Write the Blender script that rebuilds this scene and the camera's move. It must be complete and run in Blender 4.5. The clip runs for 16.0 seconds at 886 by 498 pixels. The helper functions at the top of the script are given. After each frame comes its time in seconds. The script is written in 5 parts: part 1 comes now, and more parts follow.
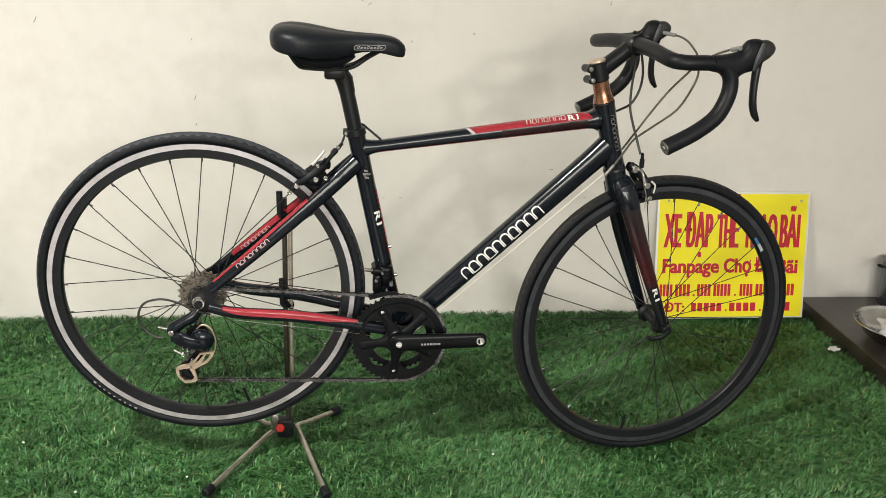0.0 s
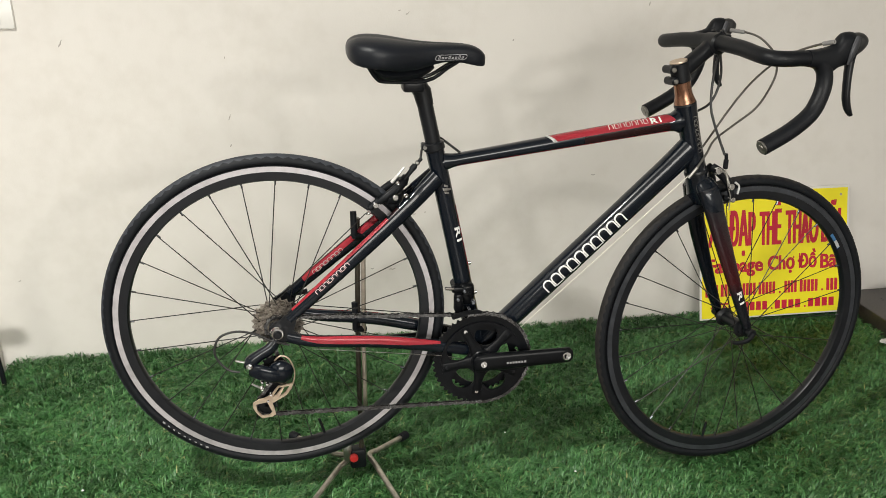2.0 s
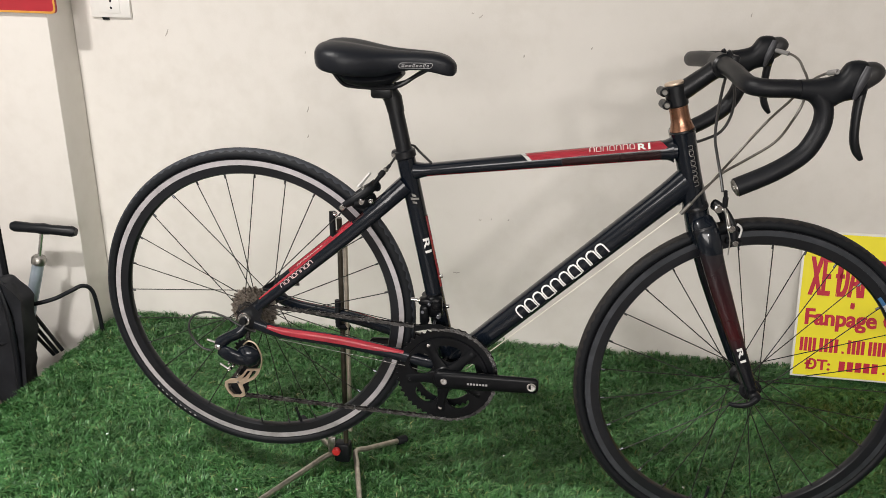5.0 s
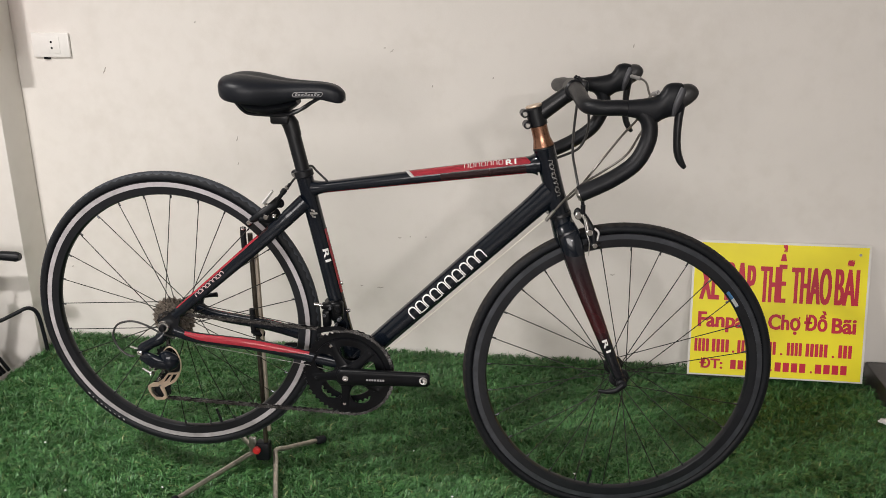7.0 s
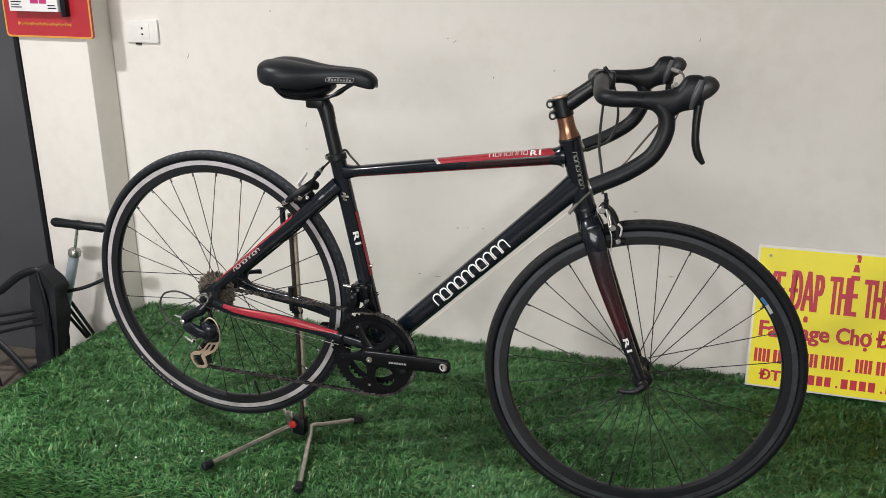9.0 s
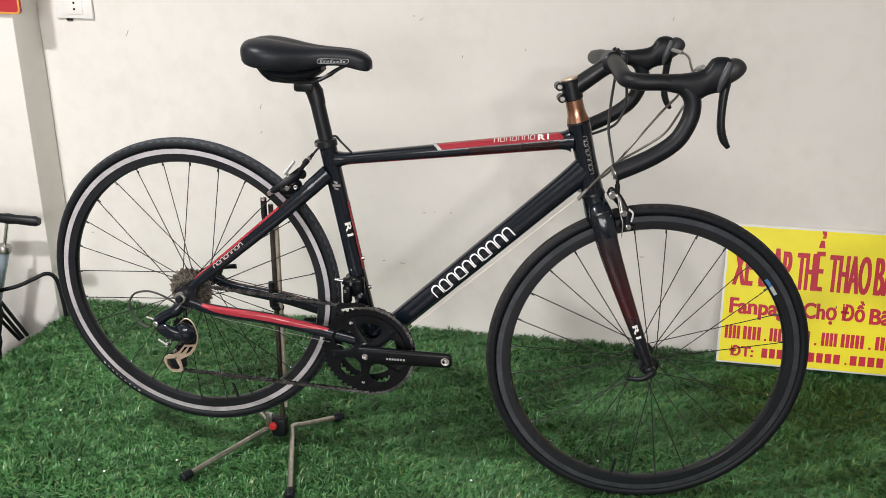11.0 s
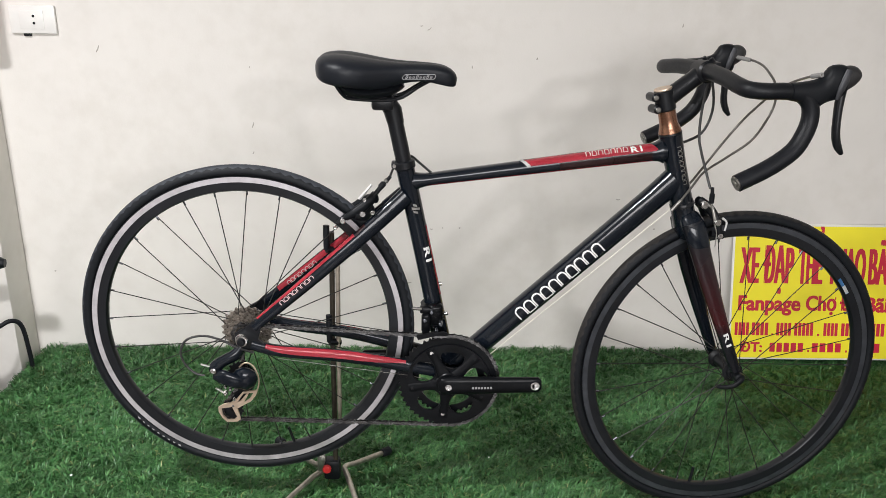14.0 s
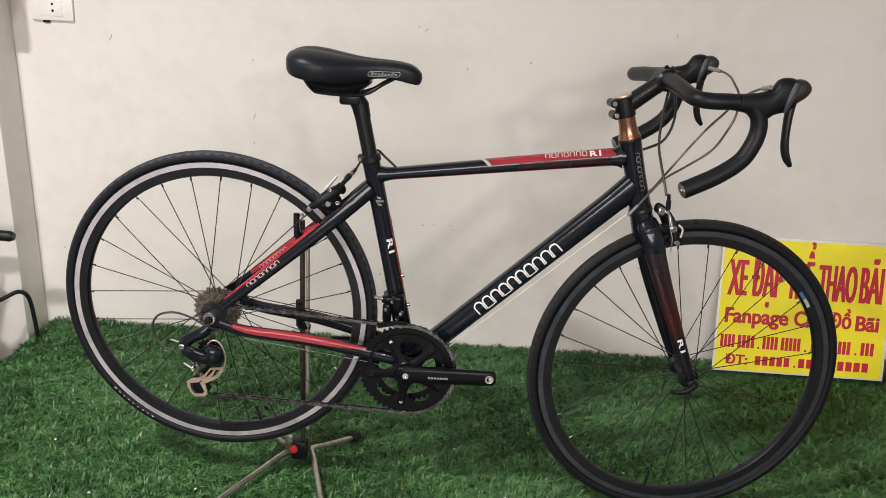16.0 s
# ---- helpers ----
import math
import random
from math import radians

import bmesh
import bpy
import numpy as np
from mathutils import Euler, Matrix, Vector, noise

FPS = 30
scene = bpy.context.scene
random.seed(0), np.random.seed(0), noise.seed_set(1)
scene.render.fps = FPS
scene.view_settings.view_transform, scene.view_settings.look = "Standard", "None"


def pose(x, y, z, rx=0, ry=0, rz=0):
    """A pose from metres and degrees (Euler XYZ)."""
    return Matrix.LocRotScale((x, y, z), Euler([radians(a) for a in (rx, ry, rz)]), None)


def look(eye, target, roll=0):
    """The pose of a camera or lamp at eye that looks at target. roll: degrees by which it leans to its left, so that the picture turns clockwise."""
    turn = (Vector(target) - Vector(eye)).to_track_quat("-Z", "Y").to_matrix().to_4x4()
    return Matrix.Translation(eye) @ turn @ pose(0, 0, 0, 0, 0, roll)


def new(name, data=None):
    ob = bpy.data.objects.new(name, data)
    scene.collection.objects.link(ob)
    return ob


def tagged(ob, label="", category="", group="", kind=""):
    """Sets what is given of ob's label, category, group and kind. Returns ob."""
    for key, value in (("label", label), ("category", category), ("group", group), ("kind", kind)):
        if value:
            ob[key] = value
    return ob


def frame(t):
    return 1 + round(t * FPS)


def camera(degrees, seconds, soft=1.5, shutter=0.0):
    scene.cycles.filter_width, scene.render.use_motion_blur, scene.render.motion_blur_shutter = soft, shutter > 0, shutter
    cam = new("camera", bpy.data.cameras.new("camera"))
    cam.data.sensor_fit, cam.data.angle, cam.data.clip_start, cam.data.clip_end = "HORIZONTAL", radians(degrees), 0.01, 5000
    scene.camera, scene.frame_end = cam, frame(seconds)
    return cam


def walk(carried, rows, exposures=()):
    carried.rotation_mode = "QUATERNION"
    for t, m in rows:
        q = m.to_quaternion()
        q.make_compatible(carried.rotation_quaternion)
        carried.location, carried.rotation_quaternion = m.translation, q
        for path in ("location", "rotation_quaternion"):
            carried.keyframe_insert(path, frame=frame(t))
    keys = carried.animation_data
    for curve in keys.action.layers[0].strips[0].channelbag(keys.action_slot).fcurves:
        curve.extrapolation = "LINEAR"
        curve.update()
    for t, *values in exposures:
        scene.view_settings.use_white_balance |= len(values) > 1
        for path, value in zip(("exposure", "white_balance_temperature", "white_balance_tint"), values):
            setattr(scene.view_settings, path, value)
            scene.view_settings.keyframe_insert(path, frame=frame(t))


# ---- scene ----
cam = camera(55.7, 16.0, soft=0.86)
METRES, EYE, TILT, LEAN, TURN = 2.52, 1.1325, -20.694, -1.99, -5.793
ROWS = [
    (0.0, 0.0, 0.0, 0.0, -0.0, 0.0, 0.0),
    (0.2, 0.002, 0.0104, 0.003, 0.82, 0.57, -0.52),
    (0.3, 0.0014, 0.0167, 0.0077, 1.31, 0.65, -0.94),
    (0.5, 0.0031, 0.0263, 0.0082, 2.61, 1.18, -1.29),
    (1.0, -0.0077, 0.0395, 0.0108, 3.61, 0.91, -0.83),
    (1.5, -0.0466, 0.0382, 0.0125, 0.79, 0.47, 1.17),
    (2.0, -0.0924, 0.0283, 0.0083, -2.39, 0.52, 3.0),
    (2.5, -0.1164, 0.0244, 0.0073, -3.22, 0.38, 3.28),
    (3.0, -0.1061, 0.0194, 0.0067, -2.78, 0.91, 3.27),
    (3.5, -0.0477, 0.0168, 0.0074, 0.97, 1.62, 1.3),
    (3.7, -0.0228, 0.0199, 0.0076, 3.0, 1.23, 0.41),
    (5.8, 0.1705, 0.0823, 0.0299, 17.79, -0.24, -4.96),
    (6.0, 0.1766, 0.0685, 0.0234, 16.6, 0.34, -4.02),
    (6.2, 0.1843, 0.0578, 0.0218, 15.59, 0.64, -3.07),
    (6.5, 0.1881, 0.03, 0.0122, 13.74, 1.52, -2.38),
    (7.0, 0.2096, 0.0119, 0.0062, 13.5, 2.33, -2.68),
    (7.5, 0.2467, 0.0206, 0.0081, 15.42, 2.54, -4.36),
    (8.0, 0.2726, 0.0306, 0.0079, 18.9, 2.31, -5.93),
    (8.5, 0.2832, 0.0343, 0.0064, 21.48, 2.19, -6.39),
    (9.0, 0.2901, 0.034, 0.0045, 21.93, 1.51, -5.98),
    (9.2, 0.2897, 0.034, 0.0077, 21.81, 0.88, -5.8),
    (11.5, 0.1674, 0.0426, 0.0112, 13.28, 0.61, -3.74),
    (12.0, 0.1373, 0.0706, 0.0218, 12.25, 0.6, -3.31),
    (12.5, 0.1077, 0.0826, 0.0261, 10.91, 0.12, -3.43),
    (13.0, 0.0685, 0.0694, 0.025, 8.92, -0.19, -1.85),
    (13.5, 0.0286, 0.0464, 0.0182, 6.47, 0.49, -0.48),
    (14.0, 0.0175, 0.0364, 0.0147, 5.16, 1.3, -0.74),
    (14.5, 0.0268, 0.0369, 0.0116, 4.94, 1.25, -1.2),
    (15.0, 0.0551, 0.032, 0.0126, 5.27, 1.33, -2.48),
    (15.5, 0.0796, 0.0269, 0.0109, 6.17, 1.67, -3.63),
    (16.0, 0.0883, 0.0236, 0.0096, 8.46, 1.36, -3.8),
]
EXPOSURES = [(0.0, -0.02, 6840, 4.2), (0.5, -0.20, 6800, 5.4), (1.5, -0.16, 6740, 5.4), (3.0, -0.14, 6730, 7.2), (3.5, -0.26, 6740, 7.6), (6.0, -0.14, 6640, 11.8), (7.0, -0.29, 6640, 11.8), (8.0, -0.20, 6420, 10.6), (9.0, -0.20, 6380, 8.8), (11.5, 0.0, 6410, 9.8), (12.5, -0.08, 6370, 9.8), (13.0, -0.05, 6350, 10.0), (14.5, -0.11, 6280, 10.8), (15.5, -0.16, 6590, 12.8), (16.0, -0.22, 6640, 12.8)]
walk(cam, [(t, pose(0, 0, EYE, TILT, LEAN, TURN) @ pose(METRES * x, METRES * y, METRES * z, 90 + pitch, roll, yaw)) for t, x, y, z, yaw, pitch, roll in ROWS], EXPOSURES)

# ---- light ----
world = bpy.data.worlds.new("room_air")
scene.world = world
world.use_nodes = True
world.node_tree.nodes["Background"].inputs[0].default_value = (0.9, 0.95, 1.0, 1)
world.node_tree.nodes["Background"].inputs[1].default_value = 0.02


def area_lamp(name, place, target, length, width, watts, colour):
    """A rectangular area lamp at place, facing target."""
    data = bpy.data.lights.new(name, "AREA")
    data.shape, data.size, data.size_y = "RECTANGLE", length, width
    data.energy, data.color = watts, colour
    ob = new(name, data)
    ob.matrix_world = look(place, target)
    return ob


area_lamp("ceiling_lamp_near", (-1.18, 0.50, 2.40), (-1.45, -0.20, 0.0), 0.20, 0.20, 122, (1.0, 0.978, 0.960))
area_lamp("ceiling_lamp_far", (1.60, -2.5, 1.85), (0.5, 1.6, 0.6), 0.18, 0.14, 25, (1.0, 0.965, 0.950))
# Broad unseen fill panel behind the camera, added to brighten the wall.
area_lamp("fill_panel_rear", (0.15, -3.7, 1.60), (0.15, 2.2, 1.20), 2.60, 1.20, 137, (1.0, 0.970, 0.955))

# ---- materials ----


def mat(name, base, rough=0.5, metal=0.0, scale=30.0, var=0.12, bump=0.0, bump_scale=None, coat=0.0, rough_var=0.08, hue=None, stretch=None, gloss=0.5):
    """A procedural surface: two scales of colour variation, uneven gloss and fine relief."""
    m = bpy.data.materials.new(name)
    m.use_nodes = True
    nt = m.node_tree
    bsdf = nt.nodes["Principled BSDF"]
    coord = nt.nodes.new("ShaderNodeTexCoord")
    source = coord.outputs["Object"]
    if stretch:
        mp = nt.nodes.new("ShaderNodeMapping")
        mp.inputs["Scale"].default_value = stretch
        nt.links.new(source, mp.inputs["Vector"])
        source = mp.outputs["Vector"]
    fine, wide = nt.nodes.new("ShaderNodeTexNoise"), nt.nodes.new("ShaderNodeTexNoise")
    for n, s, d in ((fine, scale, 5.0), (wide, scale * 0.13, 3.0)):
        n.inputs["Scale"].default_value, n.inputs["Detail"].default_value = s, d
        nt.links.new(source, n.inputs["Vector"])
    add = nt.nodes.new("ShaderNodeMath")
    add.operation = "ADD"
    nt.links.new(fine.outputs["Fac"], add.inputs[0])
    nt.links.new(wide.outputs["Fac"], add.inputs[1])
    ramp = nt.nodes.new("ShaderNodeMapRange")
    ramp.inputs[1].default_value, ramp.inputs[2].default_value = 0.7, 1.3
    nt.links.new(add.outputs[0], ramp.inputs[0])
    mix = nt.nodes.new("ShaderNodeMix")
    mix.data_type = "RGBA"
    low = hue or tuple(c * (1 - var) for c in base)
    mix.inputs[6].default_value = (*low, 1)
    mix.inputs[7].default_value = (*[min(1.0, c * (1 + var)) for c in base], 1)
    nt.links.new(ramp.outputs[0], mix.inputs[0])
    nt.links.new(mix.outputs[2], bsdf.inputs["Base Color"])
    rr = nt.nodes.new("ShaderNodeMapRange")
    rr.inputs[3].default_value, rr.inputs[4].default_value = max(0.02, rough - rough_var), min(1.0, rough + rough_var)
    nt.links.new(wide.outputs["Fac"], rr.inputs[0])
    nt.links.new(rr.outputs[0], bsdf.inputs["Roughness"])
    bsdf.inputs["Metallic"].default_value = metal
    bsdf.inputs["Specular IOR Level"].default_value = gloss
    bsdf.inputs["Coat Weight"].default_value = coat
    bsdf.inputs["Coat Roughness"].default_value = 0.08
    if bump:
        bn = nt.nodes.new("ShaderNodeBump")
        bn.inputs["Strength"].default_value, bn.inputs["Distance"].default_value = bump, 0.001
        relief = nt.nodes.new("ShaderNodeTexNoise")
        relief.inputs["Scale"].default_value, relief.inputs["Detail"].default_value = bump_scale or scale * 4, 4.0
        nt.links.new(source, relief.inputs["Vector"])
        nt.links.new(relief.outputs["Fac"], bn.inputs["Height"])
        nt.links.new(bn.outputs["Normal"], bsdf.inputs["Normal"])
    return m


def fade_mat(name, z_black, z_red, red):
    """Gloss black paint that fades into dark red down a fork blade."""
    m = mat(name, (0.010, 0.011, 0.013), 0.26, coat=0.4, gloss=0.35)
    nt = m.node_tree
    bsdf = nt.nodes["Principled BSDF"]
    coord, sep, mr = nt.nodes.new("ShaderNodeTexCoord"), nt.nodes.new("ShaderNodeSeparateXYZ"), nt.nodes.new("ShaderNodeValToRGB")
    nt.links.new(coord.outputs["Object"], sep.inputs[0])
    rng = nt.nodes.new("ShaderNodeMapRange")
    rng.inputs[1].default_value, rng.inputs[2].default_value = z_black, z_red
    nt.links.new(sep.outputs[2], rng.inputs[0])
    nt.links.new(rng.outputs[0], mr.inputs[0])
    el = mr.color_ramp.elements
    el[0].position, el[0].color = 0.0, (0.005, 0.006, 0.009, 1)
    el[1].position, el[1].color = 0.75, (*red, 1)
    e = el.new(0.9)
    e.color = (0.005, 0.006, 0.009, 1)
    nt.links.new(mr.outputs[0], bsdf.inputs["Base Color"])
    return m


BLACK = mat("gloss_black_paint", (0.0040, 0.0065, 0.0110), 0.26, coat=0.5, scale=14, gloss=0.16)
SATIN = mat("satin_black_alloy", (0.0050, 0.0060, 0.0080), 0.36, scale=40, gloss=0.35)
DRIVE = mat("black_drivetrain_alloy", (0.0040, 0.0046, 0.0058), 0.30, scale=70, var=0.3, gloss=0.16)
MATT = mat("matt_black_plastic", (0.0050, 0.0062, 0.0085), 0.44, scale=60, bump=0.15, gloss=0.28)
RED = mat("red_paint", (0.58, 0.046, 0.072), 0.24, coat=0.8, scale=16, var=0.08)
MAROON = mat("dark_maroon_paint", (0.035, 0.010, 0.012), 0.28, coat=0.5)
WHITE = mat("white_decal", (0.78, 0.78, 0.76), 0.45, var=0.05)
# For the release levers: the shine of chrome as a pale, mostly diffuse tone.
ALLOY = mat("alloy_painted_bright", (0.78, 0.78, 0.77), 0.32, metal=0.35, scale=60)
# Rear tread: light from above is put into its paler grey.
TREAD_LIT = mat("tyre_tread_lit_above", (0.034, 0.038, 0.046), 0.58, scale=80, var=0.25, bump=0.3, bump_scale=900, gloss=0.3)
RUBBER = mat("tyre_rubber", (0.0055, 0.0068, 0.0092), 0.56, scale=80, var=0.25, bump=0.35, bump_scale=900, gloss=0.25)
TAPE = mat("black_bar_tape", (0.0055, 0.0066, 0.0090), 0.44, gloss=0.28, scale=50, var=0.25, bump=0.4, bump_scale=500)
VINYL = mat("black_saddle_vinyl", (0.0070, 0.0088, 0.0125), 0.40, gloss=0.3, scale=40, bump=0.25, bump_scale=900)
TRACK = mat("brushed_brake_track", (0.50, 0.48, 0.50), 0.42, metal=0.45, scale=60, var=0.18)
TRACK_DARK = mat("worn_dark_brake_track", (0.052, 0.057, 0.066), 0.36, metal=0.4, scale=50, var=0.3)
TREAD = mat("worn_tread_rubber", (0.020, 0.0185, 0.018), 0.60, scale=70, var=0.3, bump=0.35, bump_scale=900, gloss=0.25)
RIM = mat("black_anodised_rim", (0.0070, 0.0080, 0.0105), 0.38, gloss=0.4, scale=40, var=0.2)
SPOKE = mat("black_steel_spoke", (0.025, 0.024, 0.023), 0.38, metal=0.4)
CHROME = mat("polished_alloy", (0.72, 0.72, 0.72), 0.20, metal=1.0, scale=60)
STEEL = mat("dull_steel", (0.34, 0.33, 0.31), 0.34, metal=1.0, scale=120, var=0.25)
COGS = mat("oily_sprocket_steel", (0.40, 0.365, 0.325), 0.30, metal=0.9, scale=220, var=0.4, hue=(0.075, 0.060, 0.048))
CHAIN = mat("oily_chain_steel", (0.17, 0.17, 0.172), 0.26, metal=0.95, scale=300, var=0.5, hue=(0.022, 0.022, 0.024))
GREY = mat("dark_grey_alloy", (0.14, 0.15, 0.17), 0.25, metal=0.8, scale=60)
COPPER = mat("copper_anodised_spacer", (0.32, 0.168, 0.108), 0.28, metal=0.95, scale=60, var=0.2)
BRONZE = mat("champagne_alloy_cage", (0.72, 0.58, 0.45), 0.38, metal=0.75, scale=80)
TRIM = mat("grey_shift_trim", (0.045, 0.047, 0.053), 0.42, metal=0.3, scale=60)
DOME = mat("worn_dark_lever_cap", (0.022, 0.022, 0.023), 0.42, scale=90, var=0.3)
WORN = mat("worn_white_decal", (0.62, 0.44, 0.44), 0.5, scale=200, var=0.35)
PALE_TUBE = mat("pale_stand_tube", (0.48, 0.42, 0.35), 0.34, metal=0.6, scale=60, var=0.25)
SADDLE_MARK = mat("grey_saddle_print", (0.30, 0.30, 0.31), 0.5, var=0.1)
CABLE = mat("black_cable_housing", (0.022, 0.022, 0.022), 0.40)
CABLE_GREY = mat("grey_cable_housing", (0.13, 0.122, 0.11), 0.34, metal=0.4)
FERRULE = mat("grey_cable_ferrule", (0.26, 0.255, 0.25), 0.4, scale=60)
WIRE = mat("bare_steel_wire", (0.55, 0.54, 0.52), 0.3, metal=1.0)
# Bare wire whose bright reflection is put into a pale, barely metallic colour.
PALE_WIRE = mat("bare_wire_painted_bright", (0.72, 0.69, 0.60), 0.35, metal=0.1)
STAND = mat("scratched_stand_steel", (0.42, 0.39, 0.34), 0.30, metal=0.9, scale=90, var=0.35)
STAND_DARK = mat("worn_dark_stand_paint", (0.060, 0.052, 0.040), 0.35, metal=0.6, scale=50, var=0.5)
RED_KNOB = mat("red_plastic", (0.60, 0.03, 0.03), 0.4)
FORK = fade_mat("black_to_red_fork_paint", 0.62, 0.40, (0.042, 0.005, 0.007))
YELLOW = mat("yellow_printed_board", (0.95, 0.83, 0.020), 0.42, scale=12, var=0.04)
BOARD = mat("white_plastic_board", (0.80, 0.79, 0.74), 0.45, scale=20, var=0.04)
INK = mat("crimson_ink", (0.55, 0.010, 0.040), 0.42, scale=30, var=0.08)
PLATE = mat("white_socket_plastic", (0.80, 0.79, 0.76), 0.32, scale=40, var=0.03)
CARD = mat("red_lacquered_card", (0.40, 0.020, 0.032), 0.35, scale=20, var=0.08)
GOLD = mat("gold_print", (0.72, 0.36, 0.07), 0.35, metal=0.3)
PAPER = mat("white_paper", (0.80, 0.79, 0.80), 0.7, scale=40, var=0.03)
MAGENTA = mat("magenta_ink", (0.45, 0.03, 0.16), 0.6)
PUMP = mat("silver_pump_barrel", (0.34, 0.40, 0.46), 0.34, metal=0.35, scale=50, var=0.15)
CLOTH = mat("black_nylon_cloth", (0.010, 0.011, 0.014), 0.6, gloss=0.3, scale=120, var=0.3, bump=0.4)
SHUTTER = mat("dark_grey_door_panel", (0.060, 0.061, 0.068), 0.34, scale=3, var=0.15)
GRANITE = mat("dark_granite_slab", (0.036, 0.031, 0.028), 0.30, scale=160, var=0.5)
FLOOR = mat("dark_brown_floor", (0.10, 0.085, 0.07), 0.30, scale=30, var=0.3)
MAT_BASE = mat("green_turf_backing", (0.020, 0.070, 0.018), 0.9, scale=200, var=0.5)
BASIN = mat("stainless_steel_basin", (0.62, 0.62, 0.61), 0.18, metal=1.0, scale=30, var=0.1)
SCUFF = mat("grey_wall_scuff", (0.43, 0.40, 0.36), 0.85, scale=200, var=0.3)


def wall_mat(name, base, stain):
    """Matt emulsion paint with faint patches, smears and roller texture."""
    m = mat(name, base, 0.75, scale=9, var=0.02, bump=0.25, bump_scale=260)
    nt = m.node_tree
    bsdf = nt.nodes["Principled BSDF"]
    link = bsdf.inputs["Base Color"].links[0]
    colour = link.from_socket
    coord, n1, n2 = nt.nodes.new("ShaderNodeTexCoord"), nt.nodes.new("ShaderNodeTexNoise"), nt.nodes.new("ShaderNodeTexNoise")
    n1.inputs["Scale"].default_value, n1.inputs["Detail"].default_value = 2.2, 6.0
    n2.inputs["Scale"].default_value, n2.inputs["Detail"].default_value = 24.0, 8.0
    nt.links.new(coord.outputs["Object"], n1.inputs["Vector"])
    nt.links.new(coord.outputs["Object"], n2.inputs["Vector"])
    mul = nt.nodes.new("ShaderNodeMath")
    mul.operation = "MULTIPLY"
    nt.links.new(n1.outputs["Fac"], mul.inputs[0])
    nt.links.new(n2.outputs["Fac"], mul.inputs[1])
    rng = nt.nodes.new("ShaderNodeMapRange")
    rng.inputs[1].default_value, rng.inputs[2].default_value, rng.inputs[4].default_value = 0.22, 0.46, 0.30
    nt.links.new(mul.outputs[0], rng.inputs[0])
    mix = nt.nodes.new("ShaderNodeMix")
    mix.data_type = "RGBA"
    mix.inputs[7].default_value = (*stain, 1)
    nt.links.new(rng.outputs[0], mix.inputs[0])
    nt.links.new(colour, mix.inputs[6])
    nt.links.new(mix.outputs[2], bsdf.inputs["Base Color"])
    return m


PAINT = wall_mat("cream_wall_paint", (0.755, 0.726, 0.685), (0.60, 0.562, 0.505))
# Darker copy of the wall paint for unseen surfaces, toned to cut bounced light.
PAINT_ROOM = wall_mat("room_paint_bounce_cut", (0.55, 0.53, 0.50), (0.40, 0.38, 0.35))


def turf_mat():
    """Plastic grass: each blade has a green of its own, a few are straw-coloured."""
    m = bpy.data.materials.new("artificial_grass_blade")
    m.use_nodes = True
    nt = m.node_tree
    bsdf = nt.nodes["Principled BSDF"]
    geo, ramp = nt.nodes.new("ShaderNodeNewGeometry"), nt.nodes.new("ShaderNodeValToRGB")
    el = ramp.color_ramp.elements
    el[0].position, el[0].color = 0.0, (0.024, 0.100, 0.026, 1)
    el[1].position, el[1].color = 0.55, (0.057, 0.184, 0.052, 1)
    for p, c in ((0.86, (0.104, 0.262, 0.082, 1)), (0.955, (0.12, 0.24, 0.085, 1)), (1.0, (0.26, 0.27, 0.10, 1))):
        e = el.new(p)
        e.color = c
    nt.links.new(geo.outputs["Random Per Island"], ramp.inputs[0])
    coord, patch = nt.nodes.new("ShaderNodeTexCoord"), nt.nodes.new("ShaderNodeTexNoise")
    patch.inputs["Scale"].default_value, patch.inputs["Detail"].default_value = 7.0, 3.0
    nt.links.new(coord.outputs["Object"], patch.inputs["Vector"])
    hsv = nt.nodes.new("ShaderNodeHueSaturation")
    rng = nt.nodes.new("ShaderNodeMapRange")
    rng.inputs[1].default_value, rng.inputs[2].default_value, rng.inputs[3].default_value, rng.inputs[4].default_value = 0.3, 0.7, 0.8, 1.2
    nt.links.new(patch.outputs["Fac"], rng.inputs[0])
    nt.links.new(rng.outputs[0], hsv.inputs["Value"])
    nt.links.new(ramp.outputs[0], hsv.inputs["Color"])
    nt.links.new(hsv.outputs[0], bsdf.inputs["Base Color"])
    bsdf.inputs["Roughness"].default_value = 0.45
    return m


TURF = turf_mat()

# ---- building tools ----


def thing(name, place, label, category, group="", kind=""):
    ob = new(name)
    ob.empty_display_size = 0.05
    ob.matrix_world = place if isinstance(place, Matrix) else Matrix.Translation(place)
    return tagged(ob, label, category, group, kind)


def meshed(name, bm, material, smooth=40):
    me = bpy.data.meshes.new(name)
    bm.normal_update()
    bm.to_mesh(me)
    bm.free()
    me.materials.append(material)
    for p in me.polygons:
        p.use_smooth = True
    me.set_sharp_from_angle(angle=radians(smooth))
    return me


def part(name, bm, material, parent, label="", at=None, smooth=40):
    """Links a bmesh as one mesh object under a thing or under a part."""
    ob = new(name, bm if isinstance(bm, bpy.types.Mesh) else meshed(name, bm, material, smooth))
    ob.parent = parent
    if at is not None:
        ob.matrix_basis = at
    if label:
        ob["label"] = label
    return ob


def solo(name, bm, material, label, category, at=None, kind="", group="", smooth=40):
    """A thing or a piece of the setting made of one mesh."""
    ob = new(name, meshed(name, bm, material, smooth))
    if at is not None:
        ob.matrix_basis = at
    return tagged(ob, label, category, group, kind)


